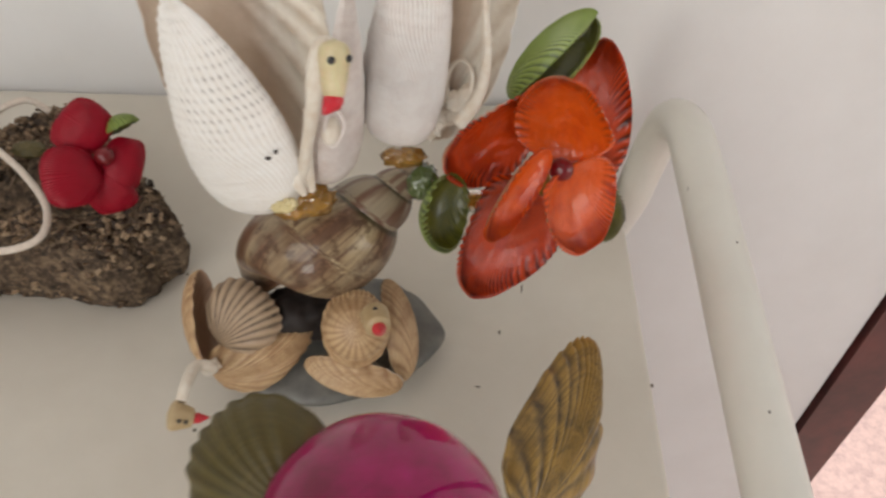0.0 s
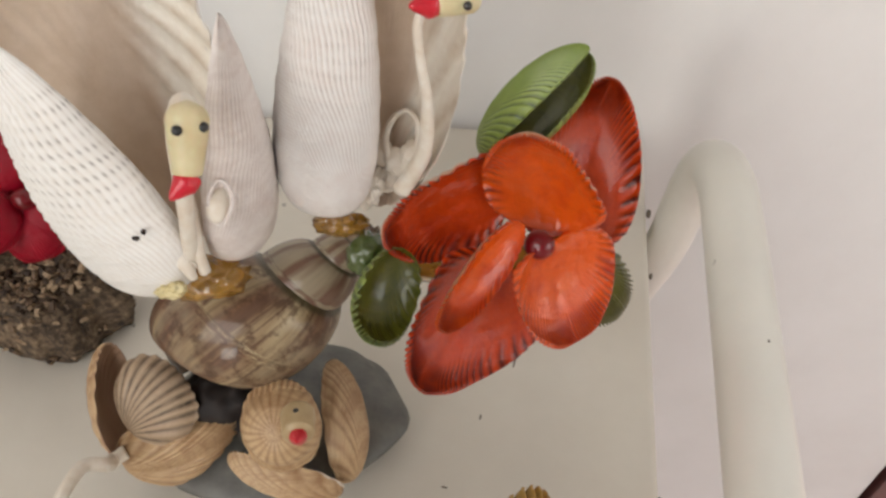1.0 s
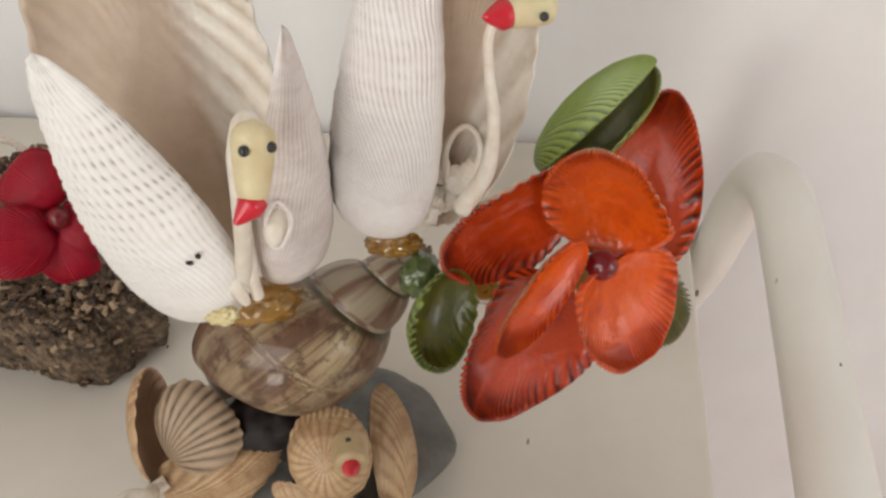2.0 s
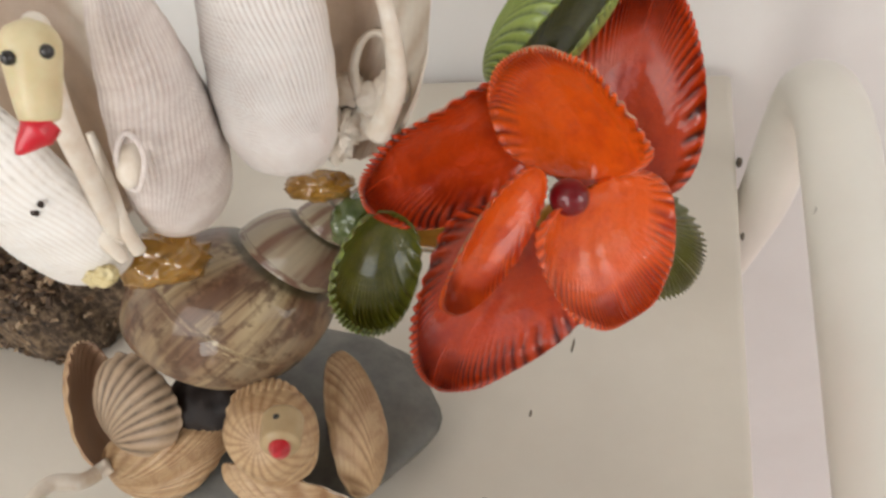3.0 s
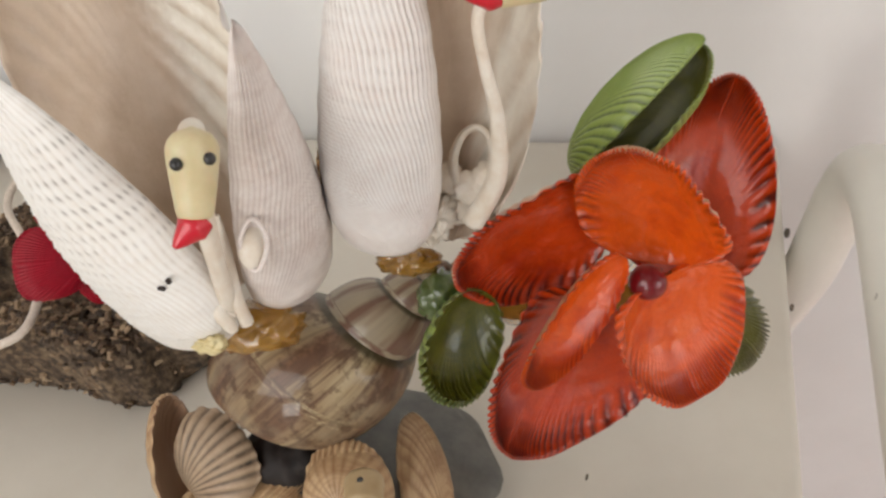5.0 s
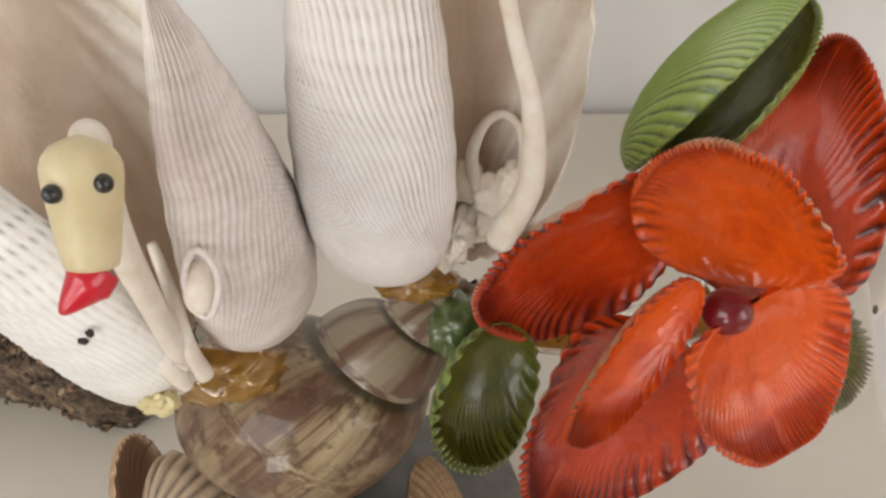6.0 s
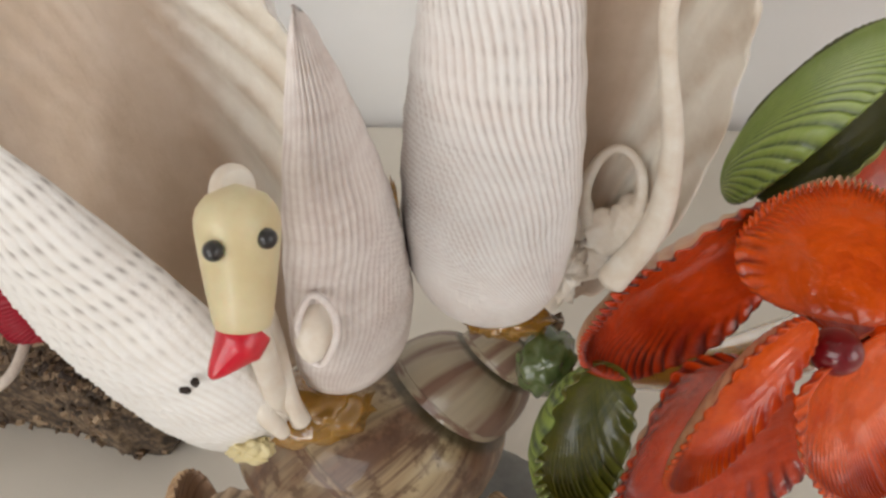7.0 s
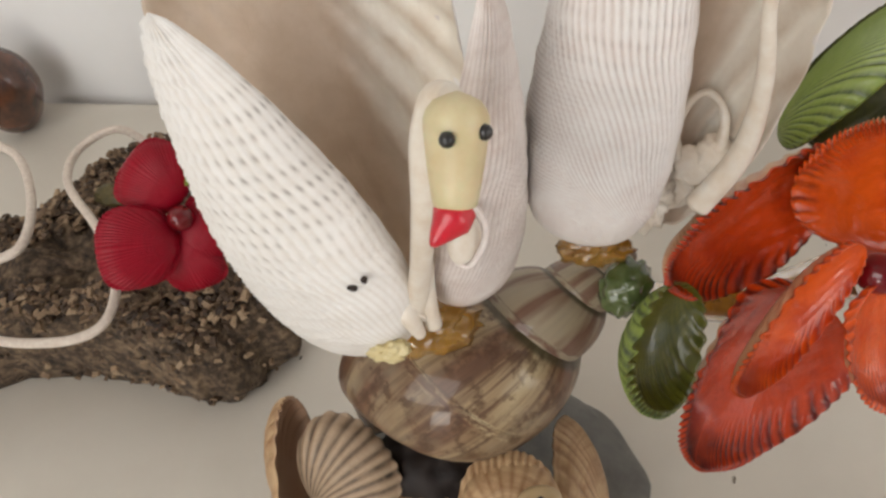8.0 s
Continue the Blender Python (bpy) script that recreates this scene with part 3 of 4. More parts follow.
blob("pebble_base", orn, (-0.0190, 0.2678, 0.0092), (0.035, 0.0262, 0.0085), M_PEBBLE, ((0.9, 0.35, 0), (0, 0, 1)), 0.10, 1.0, 3, "flat grey river pebble", 56)
# an added dark blob deepens the shade in the gap below the snail
blob("gap_shade", orn, (-0.0270, 0.2586, 0.0296), (0.011, 0.009, 0.008), M_DARK, None, 0.2, 2.0, 1, "dark brown blob standing in for shade in the gap")


def snail(name, parent, apex, axis, toward, size, mat, turns=5.0, grow=1.84, start=0.0, label=""):
    """A coiled snail shell: apex, the way from it to the mouth, and the size of the last turn."""
    e1, e2, n = frame_of(axis, toward)
    k = math.log(grow) / (2 * math.pi)
    nphi, npsi = int(turns * 56), 36
    verts, faces, uvs = [], [], []
    for i in range(nphi + 1):
        phi = -2 * math.pi * turns * (1 - i / nphi)
        s = size * math.exp(k * phi)
        a = phi + start
        out = math.cos(a) * e2 + math.sin(a) * n
        for j in range(npsi):
            psi = 2 * math.pi * j / npsi
            r = 0.49 + 0.51 * math.cos(psi)
            h = 2.22 + 0.88 * math.sin(psi + 0.15)
            verts.append(np.array(apex) + s * (r * out + h * e1))
            uvs.append((i / nphi * turns, j / npsi))
    for i in range(nphi):
        for j in range(npsi):
            a, b = i * npsi + j, i * npsi + (j + 1) % npsi
            faces.append((a, b, b + npsi, a + npsi))
    faces.append(tuple(nphi * npsi + j for j in range(npsi)))
    return mesh_object(name, verts, faces, mat, parent, label, True, uvs)


body = snail("snail_shell", orn, (0.0084, 0.2900, 0.0708), (-0.6822, -0.5156, -0.5184), (-0.0250, -0.6921, 0.7213), 0.0230, M_SNAIL, 5.0, 1.70, -2.016, "glossy mottled brown snail shell")

# the orange flower
flower = [
    ("petal", (0.0495, 0.2987, 0.0636), (0.0556, 0.3267, 0.0941), (-0.3524, 0.7233, -0.5938), 0.0280, 0.0065, M_ORANGE_IN, 0.03, 1, 0.87),
    ("petal", (0.0373, 0.3007, 0.0817), (0.0127, 0.2744, 0.0819), (-0.7293, 0.6828, -0.0441), 0.0259, 0.0065, M_ORANGE_IN, -0.13, 2, 0.38),
    ("petal", (0.0416, 0.2900, 0.0598), (0.0225, 0.2640, 0.0430), (-0.6346, 0.6897, -0.3487), 0.0342, 0.0060, M_ORANGE_IN, 0.03, 3, 0.79),
    ("petal", (0.0484, 0.2946, 0.0734), (0.0389, 0.2904, 0.1015), (0.1270, 0.9737, 0.1893), 0.0267, 0.0055, M_ORANGE_PALE, -0.04, 4, 0.54),
    ("petal", (0.0475, 0.2894, 0.0744), (0.0580, 0.2819, 0.0495), (-0.6243, 0.6355, -0.4544), 0.0284, 0.0055, M_ORANGE_PALE, -0.05, 5, 0.44),
    ("petal", (0.0402, 0.2868, 0.0810), (0.0270, 0.2685, 0.0607), (-0.5457, 0.7685, -0.3342), 0.0101, 0.0045, M_ORANGE_PALE, -0.08, 6, -0.08),
]
for name, a, b, nrm, w, h, mat, skew, seed, egg in flower:
    valve(name, orn, a, b, nrm, w, h, M_ORANGE_OUT, mat, 54, 0.00022, 0.011, 0.0011, 0.0, skew, 0, 0.62, 0.5, 0, 34, "", 0.02, seed, 0.8, egg, 0.00030, 0.012, 0.74, None, 1)
blob("berry", orn, (0.0452, 0.2880, 0.0735), (0.0036, 0.0034, 0.0034), M_BERRY, None, 0.02, 1.0, 5, "glossy dark red bead")
leaves = [
    ((0.0276, 0.3036, 0.0853), (0.0484, 0.3135, 0.1096), (-0.7649, 0.1557, 0.6250), 0.0147, 0.0065, 1, 0.11, -0.05),
    ((0.0315, 0.3052, 0.0850), (0.0488, 0.3180, 0.1055), (0.5294, 0.3902, -0.7533), 0.0194, 0.0060, 4, 0.23, -0.03),
    ((0.0159, 0.2785, 0.0743), (0.0136, 0.2596, 0.0641), (-0.7885, 0.3629, -0.4966), 0.0166, 0.0070, 2, -0.11, -0.03),
    ((0.0534, 0.2997, 0.0582), (0.0687, 0.3006, 0.0418), (0.6029, -0.5958, 0.5305), 0.0199, 0.0040, 3, 0.26, 0.0),
]
for a, b, nrm, w, h, seed, egg, skew in leaves:
    valve("leaf", orn, a, b, nrm, w, h, M_GREEN_OUT if seed != 3 else M_GREEN_IN, M_GREEN_IN, {1: 64, 4: 64, 2: 32, 3: 40}[seed], 0.00018, 0.010 if seed in (1, 4) else 0.034, 0.0012, 0.0, skew, 0, 0.6, 0.5, 0, 28, "green dyed cockle shell leaf", 0.02, seed, 0.8,
          egg, 0.00008 if seed in (1, 4) else 0.00050, 0.008, 0.72)
rod("stem", orn, [(0.0110, 0.2881, 0.0581), (0.0283, 0.2953, 0.0527), (0.0445, 0.2983, 0.0619)], [0.003, 0.004, 0.005], M_GLUE, "amber glue stem")

# the first swan
wing("wing", orn, (-0.0328, 0.2567, 0.0743), (-0.0452, 0.2537, 0.1333), (-0.0936, -0.9931, -0.0701), 0.0295, 0.0080, M_ARK, M_CREAM_IN, 15, 0.00020, 0.0012, 0.55, 0.60, -0.06, 0.00024, 1.0, -1, 0.24, 0.62,
     "white beaded ark shell wing with dark pits", 1)
valve("tail", orn, (-0.0270, 0.2585, 0.0851), (-0.0489, 0.2827, 0.1495), (-0.0510, 0.7972, -0.6016), 0.042, 0.012, M_WHITE, M_TAIL_IN, 34, 0.0003, 0.01, 0.0013, 0, 0.0, 0, 0.6, 0.5, 0, 40,
      "cream ribbed shell, inside tan with shade painted in", 0.02, 2, 0.85, 0.0, 0.00090, 0.008, 0.0, (1.05, -0.45))
wing("wing", orn, (-0.0181, 0.2683, 0.0783), (-0.0106, 0.2671, 0.1349), (0.9844, -0.1169, -0.1315), 0.0206, 0.0080, M_PINKISH, M_TAN_IN, 19, 0.00022, 0.0012, 0.50, 0.75, 0.0, 0.0, 1.0, 1, 0.12, 0.60,
     "pale pinkish ribbed shell wing", 3)
rod("neck", orn, [(-0.0205, 0.2545, 0.0880), (-0.0180, 0.2535, 0.1000), (-0.0160, 0.2530, 0.1110), (-0.0152, 0.2540, 0.1190), (-0.0138, 0.2550, 0.1245), (-0.0112, 0.2530, 0.1268)], [0.0016, 0.0015, 0.0017, 0.0020, 0.0019, 0.0014], M_NECK, "knobbly ivory shell neck")


def bird_head(parent, back, front, r0, r1, beak_tip, eyes, mat, up, eye_r=0.00075, beak_r=0.0017, label=""):
    """A head drawn out from back to front, with beak and eyes."""
    b, f = Vector(back), Vector(front)
    prof = []
    for i in range(15):
        t = i / 14
        r = math.sqrt(max(0.0, 1 - (1 - t * 4) ** 2)) * r0 if t < 0.25 else r0 + (r1 - r0) * ((t - 0.25) / 0.75) ** 1.2
        if t > 0.9:
            r *= math.sqrt(max(0.02, 1 - ((t - 0.9) / 0.1) ** 2))
        prof.append(max(r, 0.00015))
    pts = [tuple(b + (f - b) * i / 14) for i in range(15)]
    head = rod("head", parent, pts, prof, mat, label, 24, 2)
    d = Vector(beak_tip) - f
    start = f - d.normalized() * beak_r * 0.5
    rod("beak", head, [tuple(start), tuple(start.lerp(Vector(beak_tip), 0.35)), tuple(beak_tip)], [beak_r * 0.9, beak_r * 1.05, beak_r * 0.12], M_BEAK, "red painted beak", 16, 6)
    for e in eyes:
        blob("eye", head, e, (eye_r, eye_r, eye_r), M_BLACK, None, 0, 1, 0, "black painted eye", 14)
    return head


bird_head(orn, (-0.0100, 0.2516, 0.1287), (-0.0090, 0.2445, 0.1186), 0.0034, 0.0022, (-0.0104, 0.2407, 0.1175), [(-0.0095, 0.2461, 0.1270), (-0.0065, 0.2487, 0.1263)], M_CREAM, (0, 0, 1), 0.00085, 0.0021, "pale yellow bird head")
# knobs of the hinges
blob("hinge_knob", orn, (-0.0220, 0.2550, 0.0892), (0.0040, 0.0022, 0.0024), M_NECK, ((0.5550, -0.4455, -0.7025), (0.2835, -0.6926, 0.6633)), 0.5, 2.5, 4, "white broken hinge knob")
rod("hinge_ridge", orn, [(-0.0197, 0.2591, 0.1048), (-0.0189, 0.2572, 0.0983), (-0.0186, 0.2549, 0.0902), (-0.0185, 0.2545, 0.0842)], [0.0006, 0.0009, 0.0011, 0.0013], M_NECK, "white hinge ridge", 12)
rod("hinge_ridge", orn, [(-0.0242, 0.2558, 0.0975), (-0.0228, 0.2545, 0.0925), (-0.0212, 0.2528, 0.0880), (-0.0196, 0.2522, 0.0842)], [0.0007, 0.0012, 0.0016, 0.0008], M_NECK, "white hinge ridge", 12)
blob("glue_drop", orn, (-0.0244, 0.2505, 0.0817), (0.0034, 0.0018, 0.0016), M_DRIED, ((0.9, 0.1, 0.3), (0.2835, -0.6926, 0.6633)), 0.4, 2.2, 5, "dried yellowish glue at the shell's foot")
# this thin tan ring draws the shade round the white hollow
rod("hinge_ring", orn, [(-0.0138, 0.2551, 0.0985), (-0.0146, 0.2566, 0.1026), (-0.0129, 0.2586, 0.1057), (-0.0107, 0.2581, 0.1045), (-0.0101, 0.2567, 0.1019), (-0.0119, 0.2551, 0.0982), (-0.0138, 0.2551, 0.0985)], [0.00045], M_PINKISH, "tan ring standing in for shade round the hinge hollow", 12)
blob("hinge_hollow", orn, (-0.0132, 0.2571, 0.1010), (0.0034, 0.0022, 0.0014), M_NECK, ((0.0136, 0.6945, 0.7194), (0.2835, -0.6926, 0.6633)), 0.05, 1, 2, "white shell hollow")

for k, (at, size) in enumerate((((-0.0310, 0.2500, 0.1069), (0.0006, 0.0007, 0.0012)), ((-0.0263, 0.2486, 0.0975), (0.0008, 0.0005, 0.0005)), ((-0.0244, 0.2489, 0.0993), (0.0005, 0.0005, 0.0005)), ((-0.0216, 0.2537, 0.0890), (0.0006, 0.0006, 0.0006)),
                                ((-0.0232, 0.2560, 0.0918), (0.0006, 0.0007, 0.0014)), ((-0.0094, 0.2674, 0.1204), (0.0004, 0.0005, 0.0008)))):
    blob("worm_hole", orn, at, size, M_HOLE, None, 0.4, 2.0, k, "dark hole in the shell", 12)

# the second swan
wing("wing", orn, (-0.0007, 0.2753, 0.0868), (0.0050, 0.2871, 0.1513), (-0.0392, -0.9822, 0.1835), 0.0213, 0.0080, M_WHITE, M_TAN_IN, 19, 0.00024, 0.0012, 0.50, 0.50, 0.0, 0.00005, 0.95, -1, 0.08, 0.72,
     "white ribbed shell wing with a chipped top edge", 5)
valve("wing", orn, (0.0085, 0.2827, 0.0837), (0.0196, 0.2877, 0.1415), (-0.0962, 0.9932, -0.0660), 0.0224, 0.009, M_WHITE, M_TAIL_IN, 34, 0.00030, 0.01, 0.0013, 0, 0.01, 0, 0.6, 0.5, 0, 40,
      "white ribbed shell wing, tan inside showing", 0.02, 6, 0.85, 0.05, 0.00045, 0.008, 0.0, (-0.3, -0.2))
rod("neck", orn, [(0.0155, 0.2795, 0.0912), (0.0199, 0.2810, 0.1005), (0.0207, 0.2815, 0.1119), (0.0194, 0.2814, 0.1222), (0.0191, 0.2815, 0.1295), (0.0216, 0.2833, 0.1335)], [0.0020, 0.0017, 0.0012, 0.0009, 0.0009, 0.0011], M_NECK, "slender ivory neck")
bird_head(orn, (0.0289, 0.2866, 0.1333), (0.0215, 0.2814, 0.1332), 0.0030, 0.0024, (0.0185, 0.2780, 0.1341), [(0.0278, 0.2812, 0.1337), (0.0253, 0.2835, 0.1364)], M_CREAM, (0, 0, 1), 0.0008, 0.0024, "pale yellow bird head")
blob("hinge_knob", orn, (0.0090, 0.2798, 0.0905), (0.0042, 0.0026, 0.0022), M_NECK, ((0.1961, 0.7189, 0.6669), (0.2835, -0.6926, 0.6633)), 0.6, 2.5, 9, "white broken hinge knob")
rod("hinge_ring", orn, [(0.0118, 0.2837, 0.0949), (0.0106, 0.2861, 0.0992), (0.0120, 0.2885, 0.1028), (0.0145, 0.2895, 0.1040), (0.0169, 0.2886, 0.1020), (0.0174, 0.2865, 0.0983), (0.0159, 0.2848, 0.0946)], [0.0010, 0.0009, 0.0007, 0.0006, 0.0007, 0.0009, 0.0011], M_NECK, "white rim of the hinge hollow", 12)
for k, at in enumerate(((0.0096, 0.2846, 0.0961), (0.0141, 0.2841, 0.0949), (0.0118, 0.2825, 0.0915), (0.0168, 0.2855, 0.0963))):
    blob("hinge_lump", orn, at, (0.0030, 0.0030, 0.0012), M_NECK, ((0.8916, 0.4450, 0.0835), (0.2835, -0.6926, 0.6633)), 0.22, 1.6, 20 + k, "pearly white hinge lump")
# glue between shells and snail
blob("glue_blob", body, (-0.0230, 0.2609, 0.0742), (0.0082, 0.0048, 0.0044), M_GLUE, ((0.9327, 0.3598, -0.0230), (0.2835, -0.6926, 0.6633)), 0.35, 2, 1, "amber hot glue")
blob("glue_blob", body, (0.0007, 0.2812, 0.0766), (0.0062, 0.0028, 0.0036), M_GLUE, ((0.9502, 0.2963, -0.0967), (0.2835, -0.6926, 0.6633)), 0.35, 2, 2, "amber hot glue")
blob("glue_blob", body, (-0.0132, 0.2797, 0.0935), (0.0016, 0.0007, 0.0068), M_GLUE, ((0.2835, -0.6926, 0.6633), (-0.2227, 0.6252, 0.7480)), 0.3, 2, 3, "amber hot glue")

blob("dye_blob", body, (0.0065, 0.2798, 0.0696), (0.0052, 0.0042, 0.0046), M_SMEAR, ((0.3453, 0.6895, 0.6366), (0.1484, -0.7099, 0.6885)), 0.2, 2, 6, "glossy green dyed glue")

# the two small birds before the snail
valve("wing", orn, (-0.0496, 0.2424, 0.0195), (-0.0555, 0.2582, 0.0441), (-0.9588, 0.0708, -0.2750), 0.0129, 0.007, M_CREAM_OUT, M_BROWN_IN, 20, 0.00026, 0.01, 0.0012, 0, 0.02, 0, 0.6, 0.5, 0, 24, "cream cockle shell with brown inside", 0.02, 1, 0.85, 0.28)
valve("wing", orn, (-0.0471, 0.2459, 0.0269), (-0.0348, 0.2556, 0.0408), (-0.0866, -0.7787, 0.6214), 0.0233, 0.0055, M_STRIPED, M_BROWN_IN, 16, 0.0003, 0.02, 0.0012, 0, 0.03, 0, 0.6, 0.5, 0, 24, "cockle shell with dark ribs", 0.02, 2, 0.85, -0.09)
valve("wing", orn, (-0.0492, 0.2407, 0.0183), (-0.0210, 0.2533, 0.0303), (0.1995, -0.8735, 0.4441), 0.0161, 0.0065, M_CREAM_OUT, M_CREAM_IN, 22, 0.00026, 0.01, 0.0012, 0, -0.13, 0, 0.6, 0.5, 0, 24, "cream cockle shell", 0.02, 3, 0.85, 0.96)
rod("neck", orn, [(-0.0466, 0.2411, 0.0247), (-0.0489, 0.2381, 0.0245), (-0.0445, 0.2333, 0.0330), (-0.0474, 0.2301, 0.0371), (-0.0470, 0.2228, 0.0392), (-0.0470, 0.2184, 0.0379)], [0.0018, 0.0018, 0.0017, 0.0016, 0.0015, 0.0015], M_NECK, "thin pale curved neck")
bird_head(orn, (-0.0502, 0.2152, 0.0356), (-0.0434, 0.2166, 0.0335), 0.0040, 0.0022, (-0.0406, 0.2183, 0.0319), [(-0.0456, 0.2127, 0.0375), (-0.0438, 0.2127, 0.0375)], M_PALE_HEAD, (0, 0, 1), 0.0006, 0.0014, "pale cream bird head")
blob("body", orn, (-0.0073, 0.2501, 0.0379), (0.0095, 0.0095, 0.0075), M_CREAM_OUT, ((0.9833, 0.1802, -0.0261), (0.1484, -0.7099, 0.6885)), 0.05, 1, 6, "round cream shell body")
valve("wing", orn, (-0.0064, 0.2437, 0.0271), (-0.0093, 0.2570, 0.0461), (0.1484, -0.7099, 0.6885), 0.0185, 0.0055, M_CREAM_OUT, M_CREAM_IN, 22, 0.00022, 0.01, 0.001, 0, 0, 0, 0.6, 0.5, 0, 20, "cream cockle shell", 0.03, 8)
bird_head(orn, (-0.0026, 0.2509, 0.0455), (0.0005, 0.2433, 0.0470), 0.0040, 0.0036, (0.0015, 0.2408, 0.0492), [(-0.0013, 0.2476, 0.0498), (0.0015, 0.2491, 0.0467)], M_PALE_HEAD, (0, 0, 1), 0.0007, 0.0019, "pale cream bird head")
valve("wing", orn, (0.0071, 0.2521, 0.0120), (-0.0025, 0.2721, 0.0352), (0.9173, -0.0236, 0.3976), 0.0154, 0.0065, M_CREAM_OUT, M_CREAM_IN, 22, 0.00026, 0.01, 0.0012, 0, -0.02, 0, 0.6, 0.5, 0, 24, "cream cockle shell", 0.02, 4, 0.85, 0.19)
valve("wing", orn, (0.0069, 0.2473, 0.0157), (-0.0225, 0.2470, 0.0219), (-0.0231, -0.9870, -0.1593), 0.0165, 0.006, M_CREAM_OUT, M_CREAM_IN, 22, 0.00026, 0.01, 0.0012, 0, -0.03, 0, 0.6, 0.5, 0, 24, "cream cockle shell", 0.02, 5, 0.85, 0.03)

# ---- the bark ornament with crimson flower ----
bark = thing("bark_ornament", (-0.1490, 0.3237, 0.0000), "rough cork bark piece with crimson shell flower, lying on the seat", "ornament")
OUTLINE = [(-0.0773, 0.2937, 0.0182), (-0.0913, 0.3095, 0.0322), (-0.1394, 0.3494, 0.0341), (-0.1545, 0.3293, 0.0347), (-0.1677, 0.3105, 0.0333), (-0.1902, 0.2857, 0.0342), (-0.1820, 0.2493, 0.0302), (-0.1526, 0.2677, 0.0100), (-0.1185, 0.2742, 0.0075), (-0.0922, 0.2737, 0.0065)]


def bark_piece(parent, outline, top):
    """A rough slab over an outline, with furrows and torn edges."""
    c = Vector((sum(p[0] for p in outline) / len(outline), sum(p[1] for p in outline) / len(outline), 0))
    rim = [Vector((p[0], p[1], 0)) for p in outline]
    rim = smooth_path(rim + [rim[0]], 12)[:-1]
    verts, faces, k = [], [], len(rim)
    levels = [(0.94, 0.0), (1.0, 0.25), (1.0, 0.6), (0.96, 0.9), (0.86, 1.0), (0.7, 1.0), (0.55, 1.0), (0.4, 1.0), (0.25, 1.0), (0.1, 1.0)]
    for s, h in levels:
        for p in rim:
            q = c + (p - c) * s
            r = 1 + 0.10 * noise.noise(Vector((q.x * 160, q.y * 160, h * 3)))
            q = c + (q - c) * r
            z = h * top * (1 + 0.22 * noise.noise(Vector((q.x * 70, q.y * 70, 0))) + (0.16 * noise.noise(Vector((q.x * 330, q.y * 330, 5))) if h > 0 else 0))
            verts.append((q.x, q.y, max(z, 0.0005)))
    for j in range(len(levels) - 1):
        for i in range(k):
            a, b = j * k + i, j * k + (i + 1) % k
            faces.append((a, b, b + k, a + k))
    faces.append(tuple((len(levels) - 1) * k + i for i in range(k)))
    faces.append(tuple(range(k))[::-1])
    return mesh_object("bark", verts, faces, M_BARK, parent, "rough dark brown cork bark", True), c, rim


bark_body, BARK_C, BARK_RIM = bark_piece(bark, OUTLINE, 0.028)
rng = np.random.RandomState(4)
cv, cf = [], []
for i in range(4600):
    p = BARK_RIM[rng.randint(len(BARK_RIM))]
    s = rng.uniform(0.2, 1.0) ** 0.5
    q = BARK_C + (p - BARK_C) * s * 1.0
    z = 0.028 * (0.98 + 0.1 * rng.rand()) if s < 0.9 else 0.028 * rng.uniform(0.05, 1.0)
    z *= 1 + 0.22 * noise.noise(Vector((q.x * 70, q.y * 70, 0)))
    size = rng.uniform(0.0005, 0.0017)
    m = Euler(rng.uniform(-0.7, 0.7, 3) + np.array([0, 0, rng.uniform(0, 6)])).to_matrix()
    base = len(cv)
    for dx, dy, dz in ((-1, -0.6, 0), (1, -0.5, 0.2), (1.2, 0.6, 0), (-0.8, 0.7, 0.1), (-0.7, -0.4, 0.5), (0.7, -0.3, 0.6), (0.8, 0.4, 0.5), (-0.5, 0.5, 0.55)):
        cv.append(Vector((q.x, q.y, z)) + m @ (Vector((dx, dy, dz)) * size))
    cf += [tuple(base + t for t in f) for f in ((0, 3, 2, 1), (4, 5, 6, 7), (0, 1, 5, 4), (1, 2, 6, 5), (2, 3, 7, 6), (3, 0, 4, 7))]
chips = mesh_object("bark_litter", cv, cf, M_CHIP, bark_body, "small loose bark flakes", False)
tagged(chips, kind="stuff")
for a, b, w, seed in (((-0.0963, 0.2884, 0.0489), (-0.1088, 0.2770, 0.0553), 0.0185, 1), ((-0.0975, 0.2972, 0.0550), (-0.1097, 0.2979, 0.0647), 0.0180, 2), ((-0.0981, 0.2931, 0.0514), (-0.0872, 0.2972, 0.0456), 0.018, 3), ((-0.0977, 0.2912, 0.0495), (-0.0927, 0.2857, 0.0364), 0.015, 4)):
    valve("petal", bark, a, b, (0.2440, -0.6044, 0.7584), w, 0.0035, M_RED_SHELL, M_RED_SHELL, 40, 0.00006, 0.006, 0.001, 0.0, 0, 0, 0.6, 0.5, 0, 18, "crimson dyed shell petal", 0.05, seed, 0.72, -0.2)
blob("bead", bark, (-0.0957, 0.2915, 0.0542), (0.003, 0.003, 0.003), M_BERRY, None, 0.02, 1, 0, "dark red bead")
valve("leaf", bark, (-0.0982, 0.3036, 0.0545), (-0.0897, 0.3020, 0.0611), (0.3078, 0.1289, 0.9427), 0.011, 0.004, M_GREEN_OUT, M_GREEN_IN, 14, 0.0002, 0.02, 0.001, 0, 0, 0, 0.6, 0.5, 0, 14, "olive green shell leaf", 0.03, 9)
blob("leaf", bark, (-0.1363, 0.3113, 0.0359), (0.006, 0.004, 0.002), M_OLIVE, None, 0.2, 2, 3, "dark olive leaf")
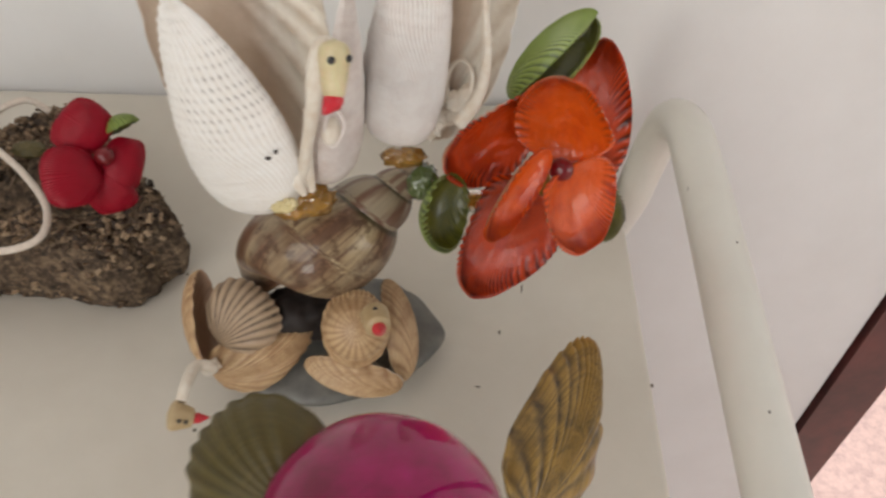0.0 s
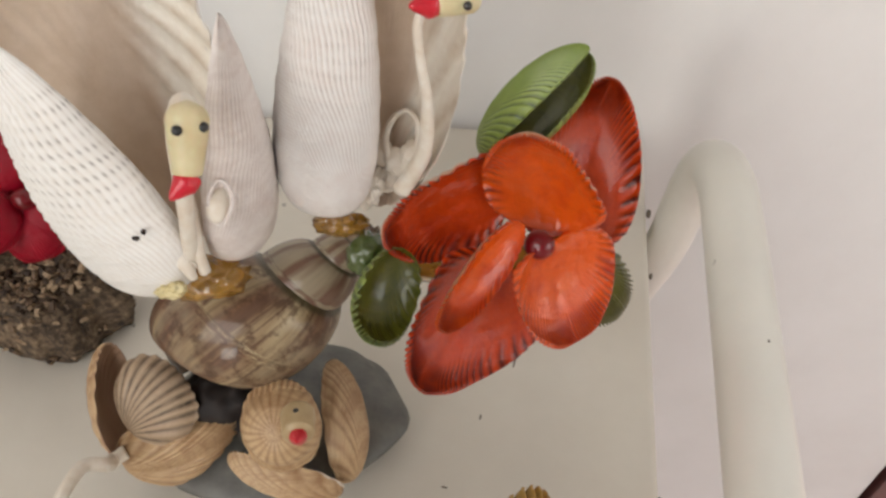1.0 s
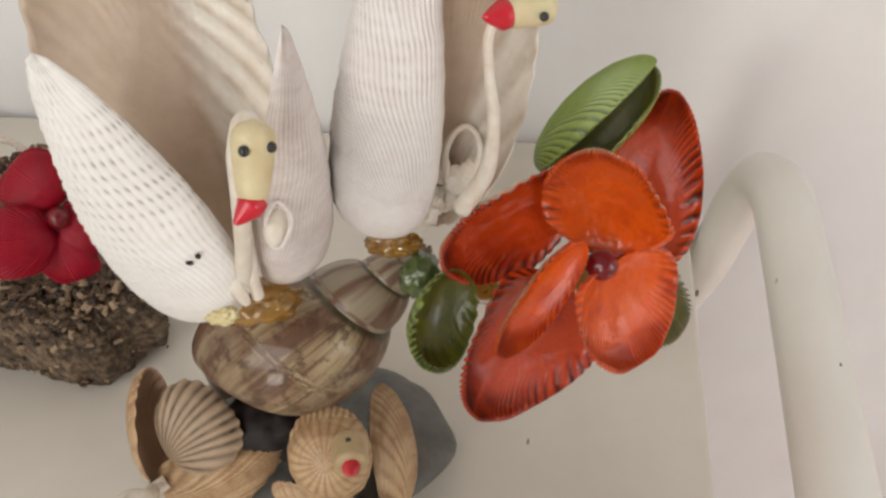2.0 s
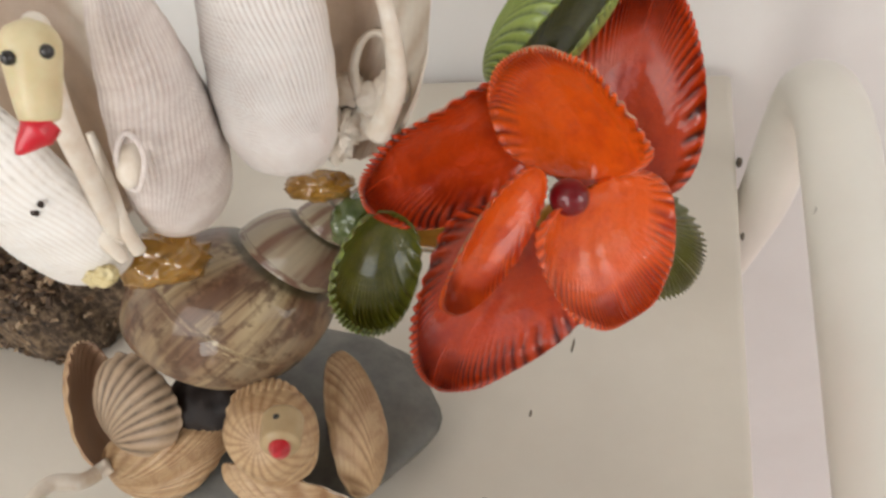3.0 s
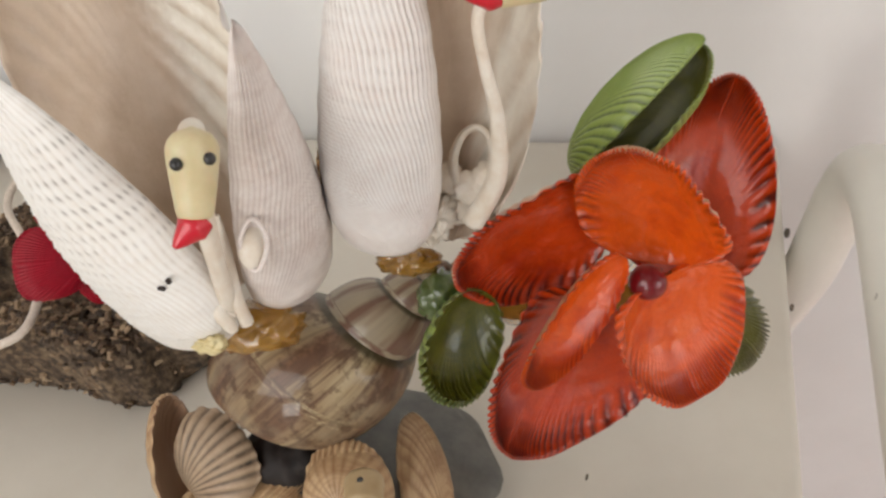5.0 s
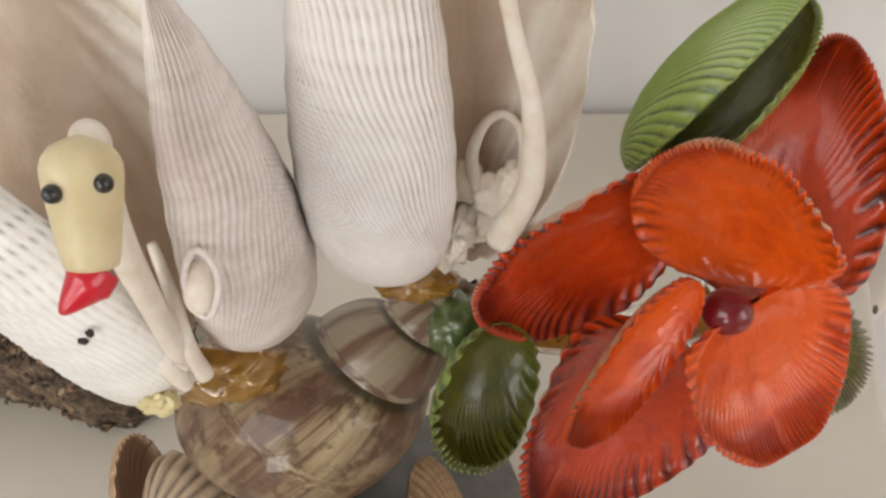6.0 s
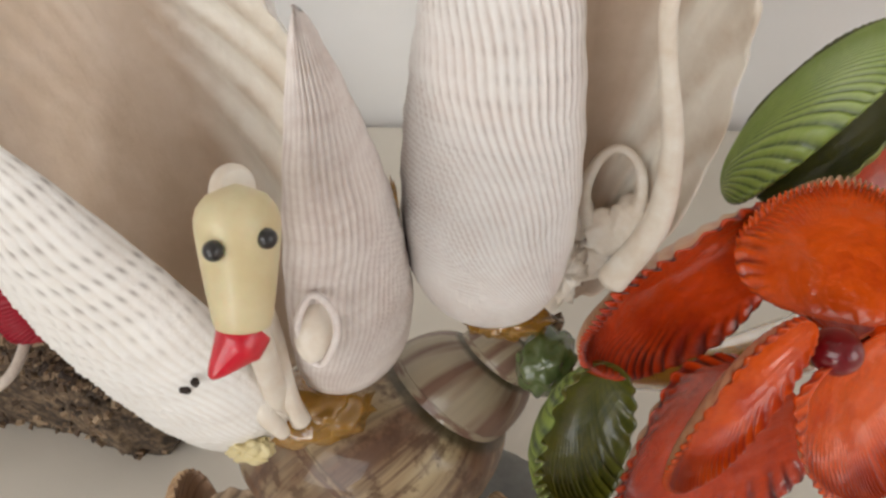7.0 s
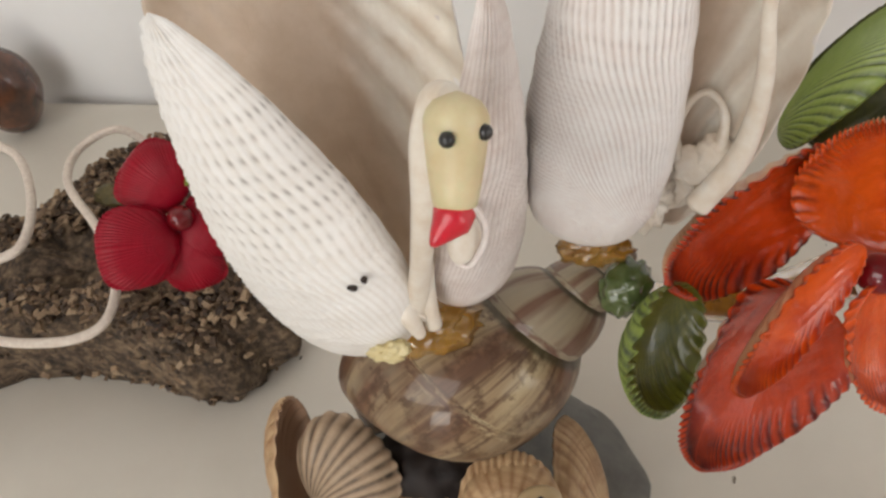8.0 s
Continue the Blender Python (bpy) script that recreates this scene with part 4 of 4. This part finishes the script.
rod("cord", bark, [(-0.1401, 0.3337, 0.0360), (-0.1461, 0.3310, 0.0420), (-0.1527, 0.3216, 0.0413), (-0.1482, 0.3090, 0.0402), (-0.1303, 0.2963, 0.0386), (-0.1157, 0.2829, 0.0383), (-0.1108, 0.2712, 0.0373), (-0.1168, 0.2649, 0.0357), (-0.1316, 0.2609, 0.0352), (-0.1471, 0.2610, 0.0347)], [0.0012], M_CORD, "twisted pale cord", 10)
rod("cord", bark, [(-0.1551, 0.2790, 0.0376), (-0.1454, 0.2846, 0.0402), (-0.1522, 0.2990, 0.0413), (-0.1696, 0.3150, 0.0410), (-0.1884, 0.3210, 0.0398)], [0.0013], M_CORD, "twisted pale cord", 10)

# ---- a brown bead shell further back ----
snail_b = thing("brown_snail_shell", (-0.2359, 0.3700, 0.0000), "small glossy dark brown snail shell standing on the seat", "shell")
blob("shell_body", snail_b, (-0.2359, 0.3700, 0.0173), (0.0135, 0.0135, 0.0175), M_BROWN_SNAIL, None, 0.06, 1, 2, "", 36)

# ---- the magenta shell ornament in front ----
pink = thing("magenta_shell_ornament", (0.0125, 0.160, 0.0), "magenta lacquered shell ornament with brown scallop fins", "ornament")
blob("body", pink, (0.0159, 0.1629, 0.1031), (0.0178, 0.0180, 0.0145), M_MAGENTA, ((0.9972, 0.0739, 0.0136), (-0.0383, 0.3429, 0.9386)), 0.03, 1, 2, "glossy magenta lacquered shell", 56)
blob("stand", pink, (0.0187, 0.1607, 0.0470), (0.014, 0.014, 0.0425), M_PEBBLE, None, 0.05, 1, 8, "grey pebble foot", 32)
valve("fin", pink, (0.0407, 0.1858, 0.0662), (0.0540, 0.2321, 0.0662), (0.6105, -0.1757, 0.7723), 0.0218, 0.006, M_FAN, M_OLIVE, 20, 0.0004, 0.02, 0.0014, 0.0, -0.04, 0, 0.6, 0.5, 0, 26, "brown and yellow striped scallop shell", 0.02, 4, 0.85, 0.72)
valve("fin", pink, (0.0041, 0.1653, 0.0959), (-0.0152, 0.1770, 0.1006), (-0.1815, -0.4981, 0.8479), 0.0235, 0.007, M_OLIVE, M_OLIVE, 13, 0.0003, 0.01, 0.0012, 0.0, 0.0, 0, 0.6, 0.5, 0, 20, "dark olive shell", 0.03, 6)
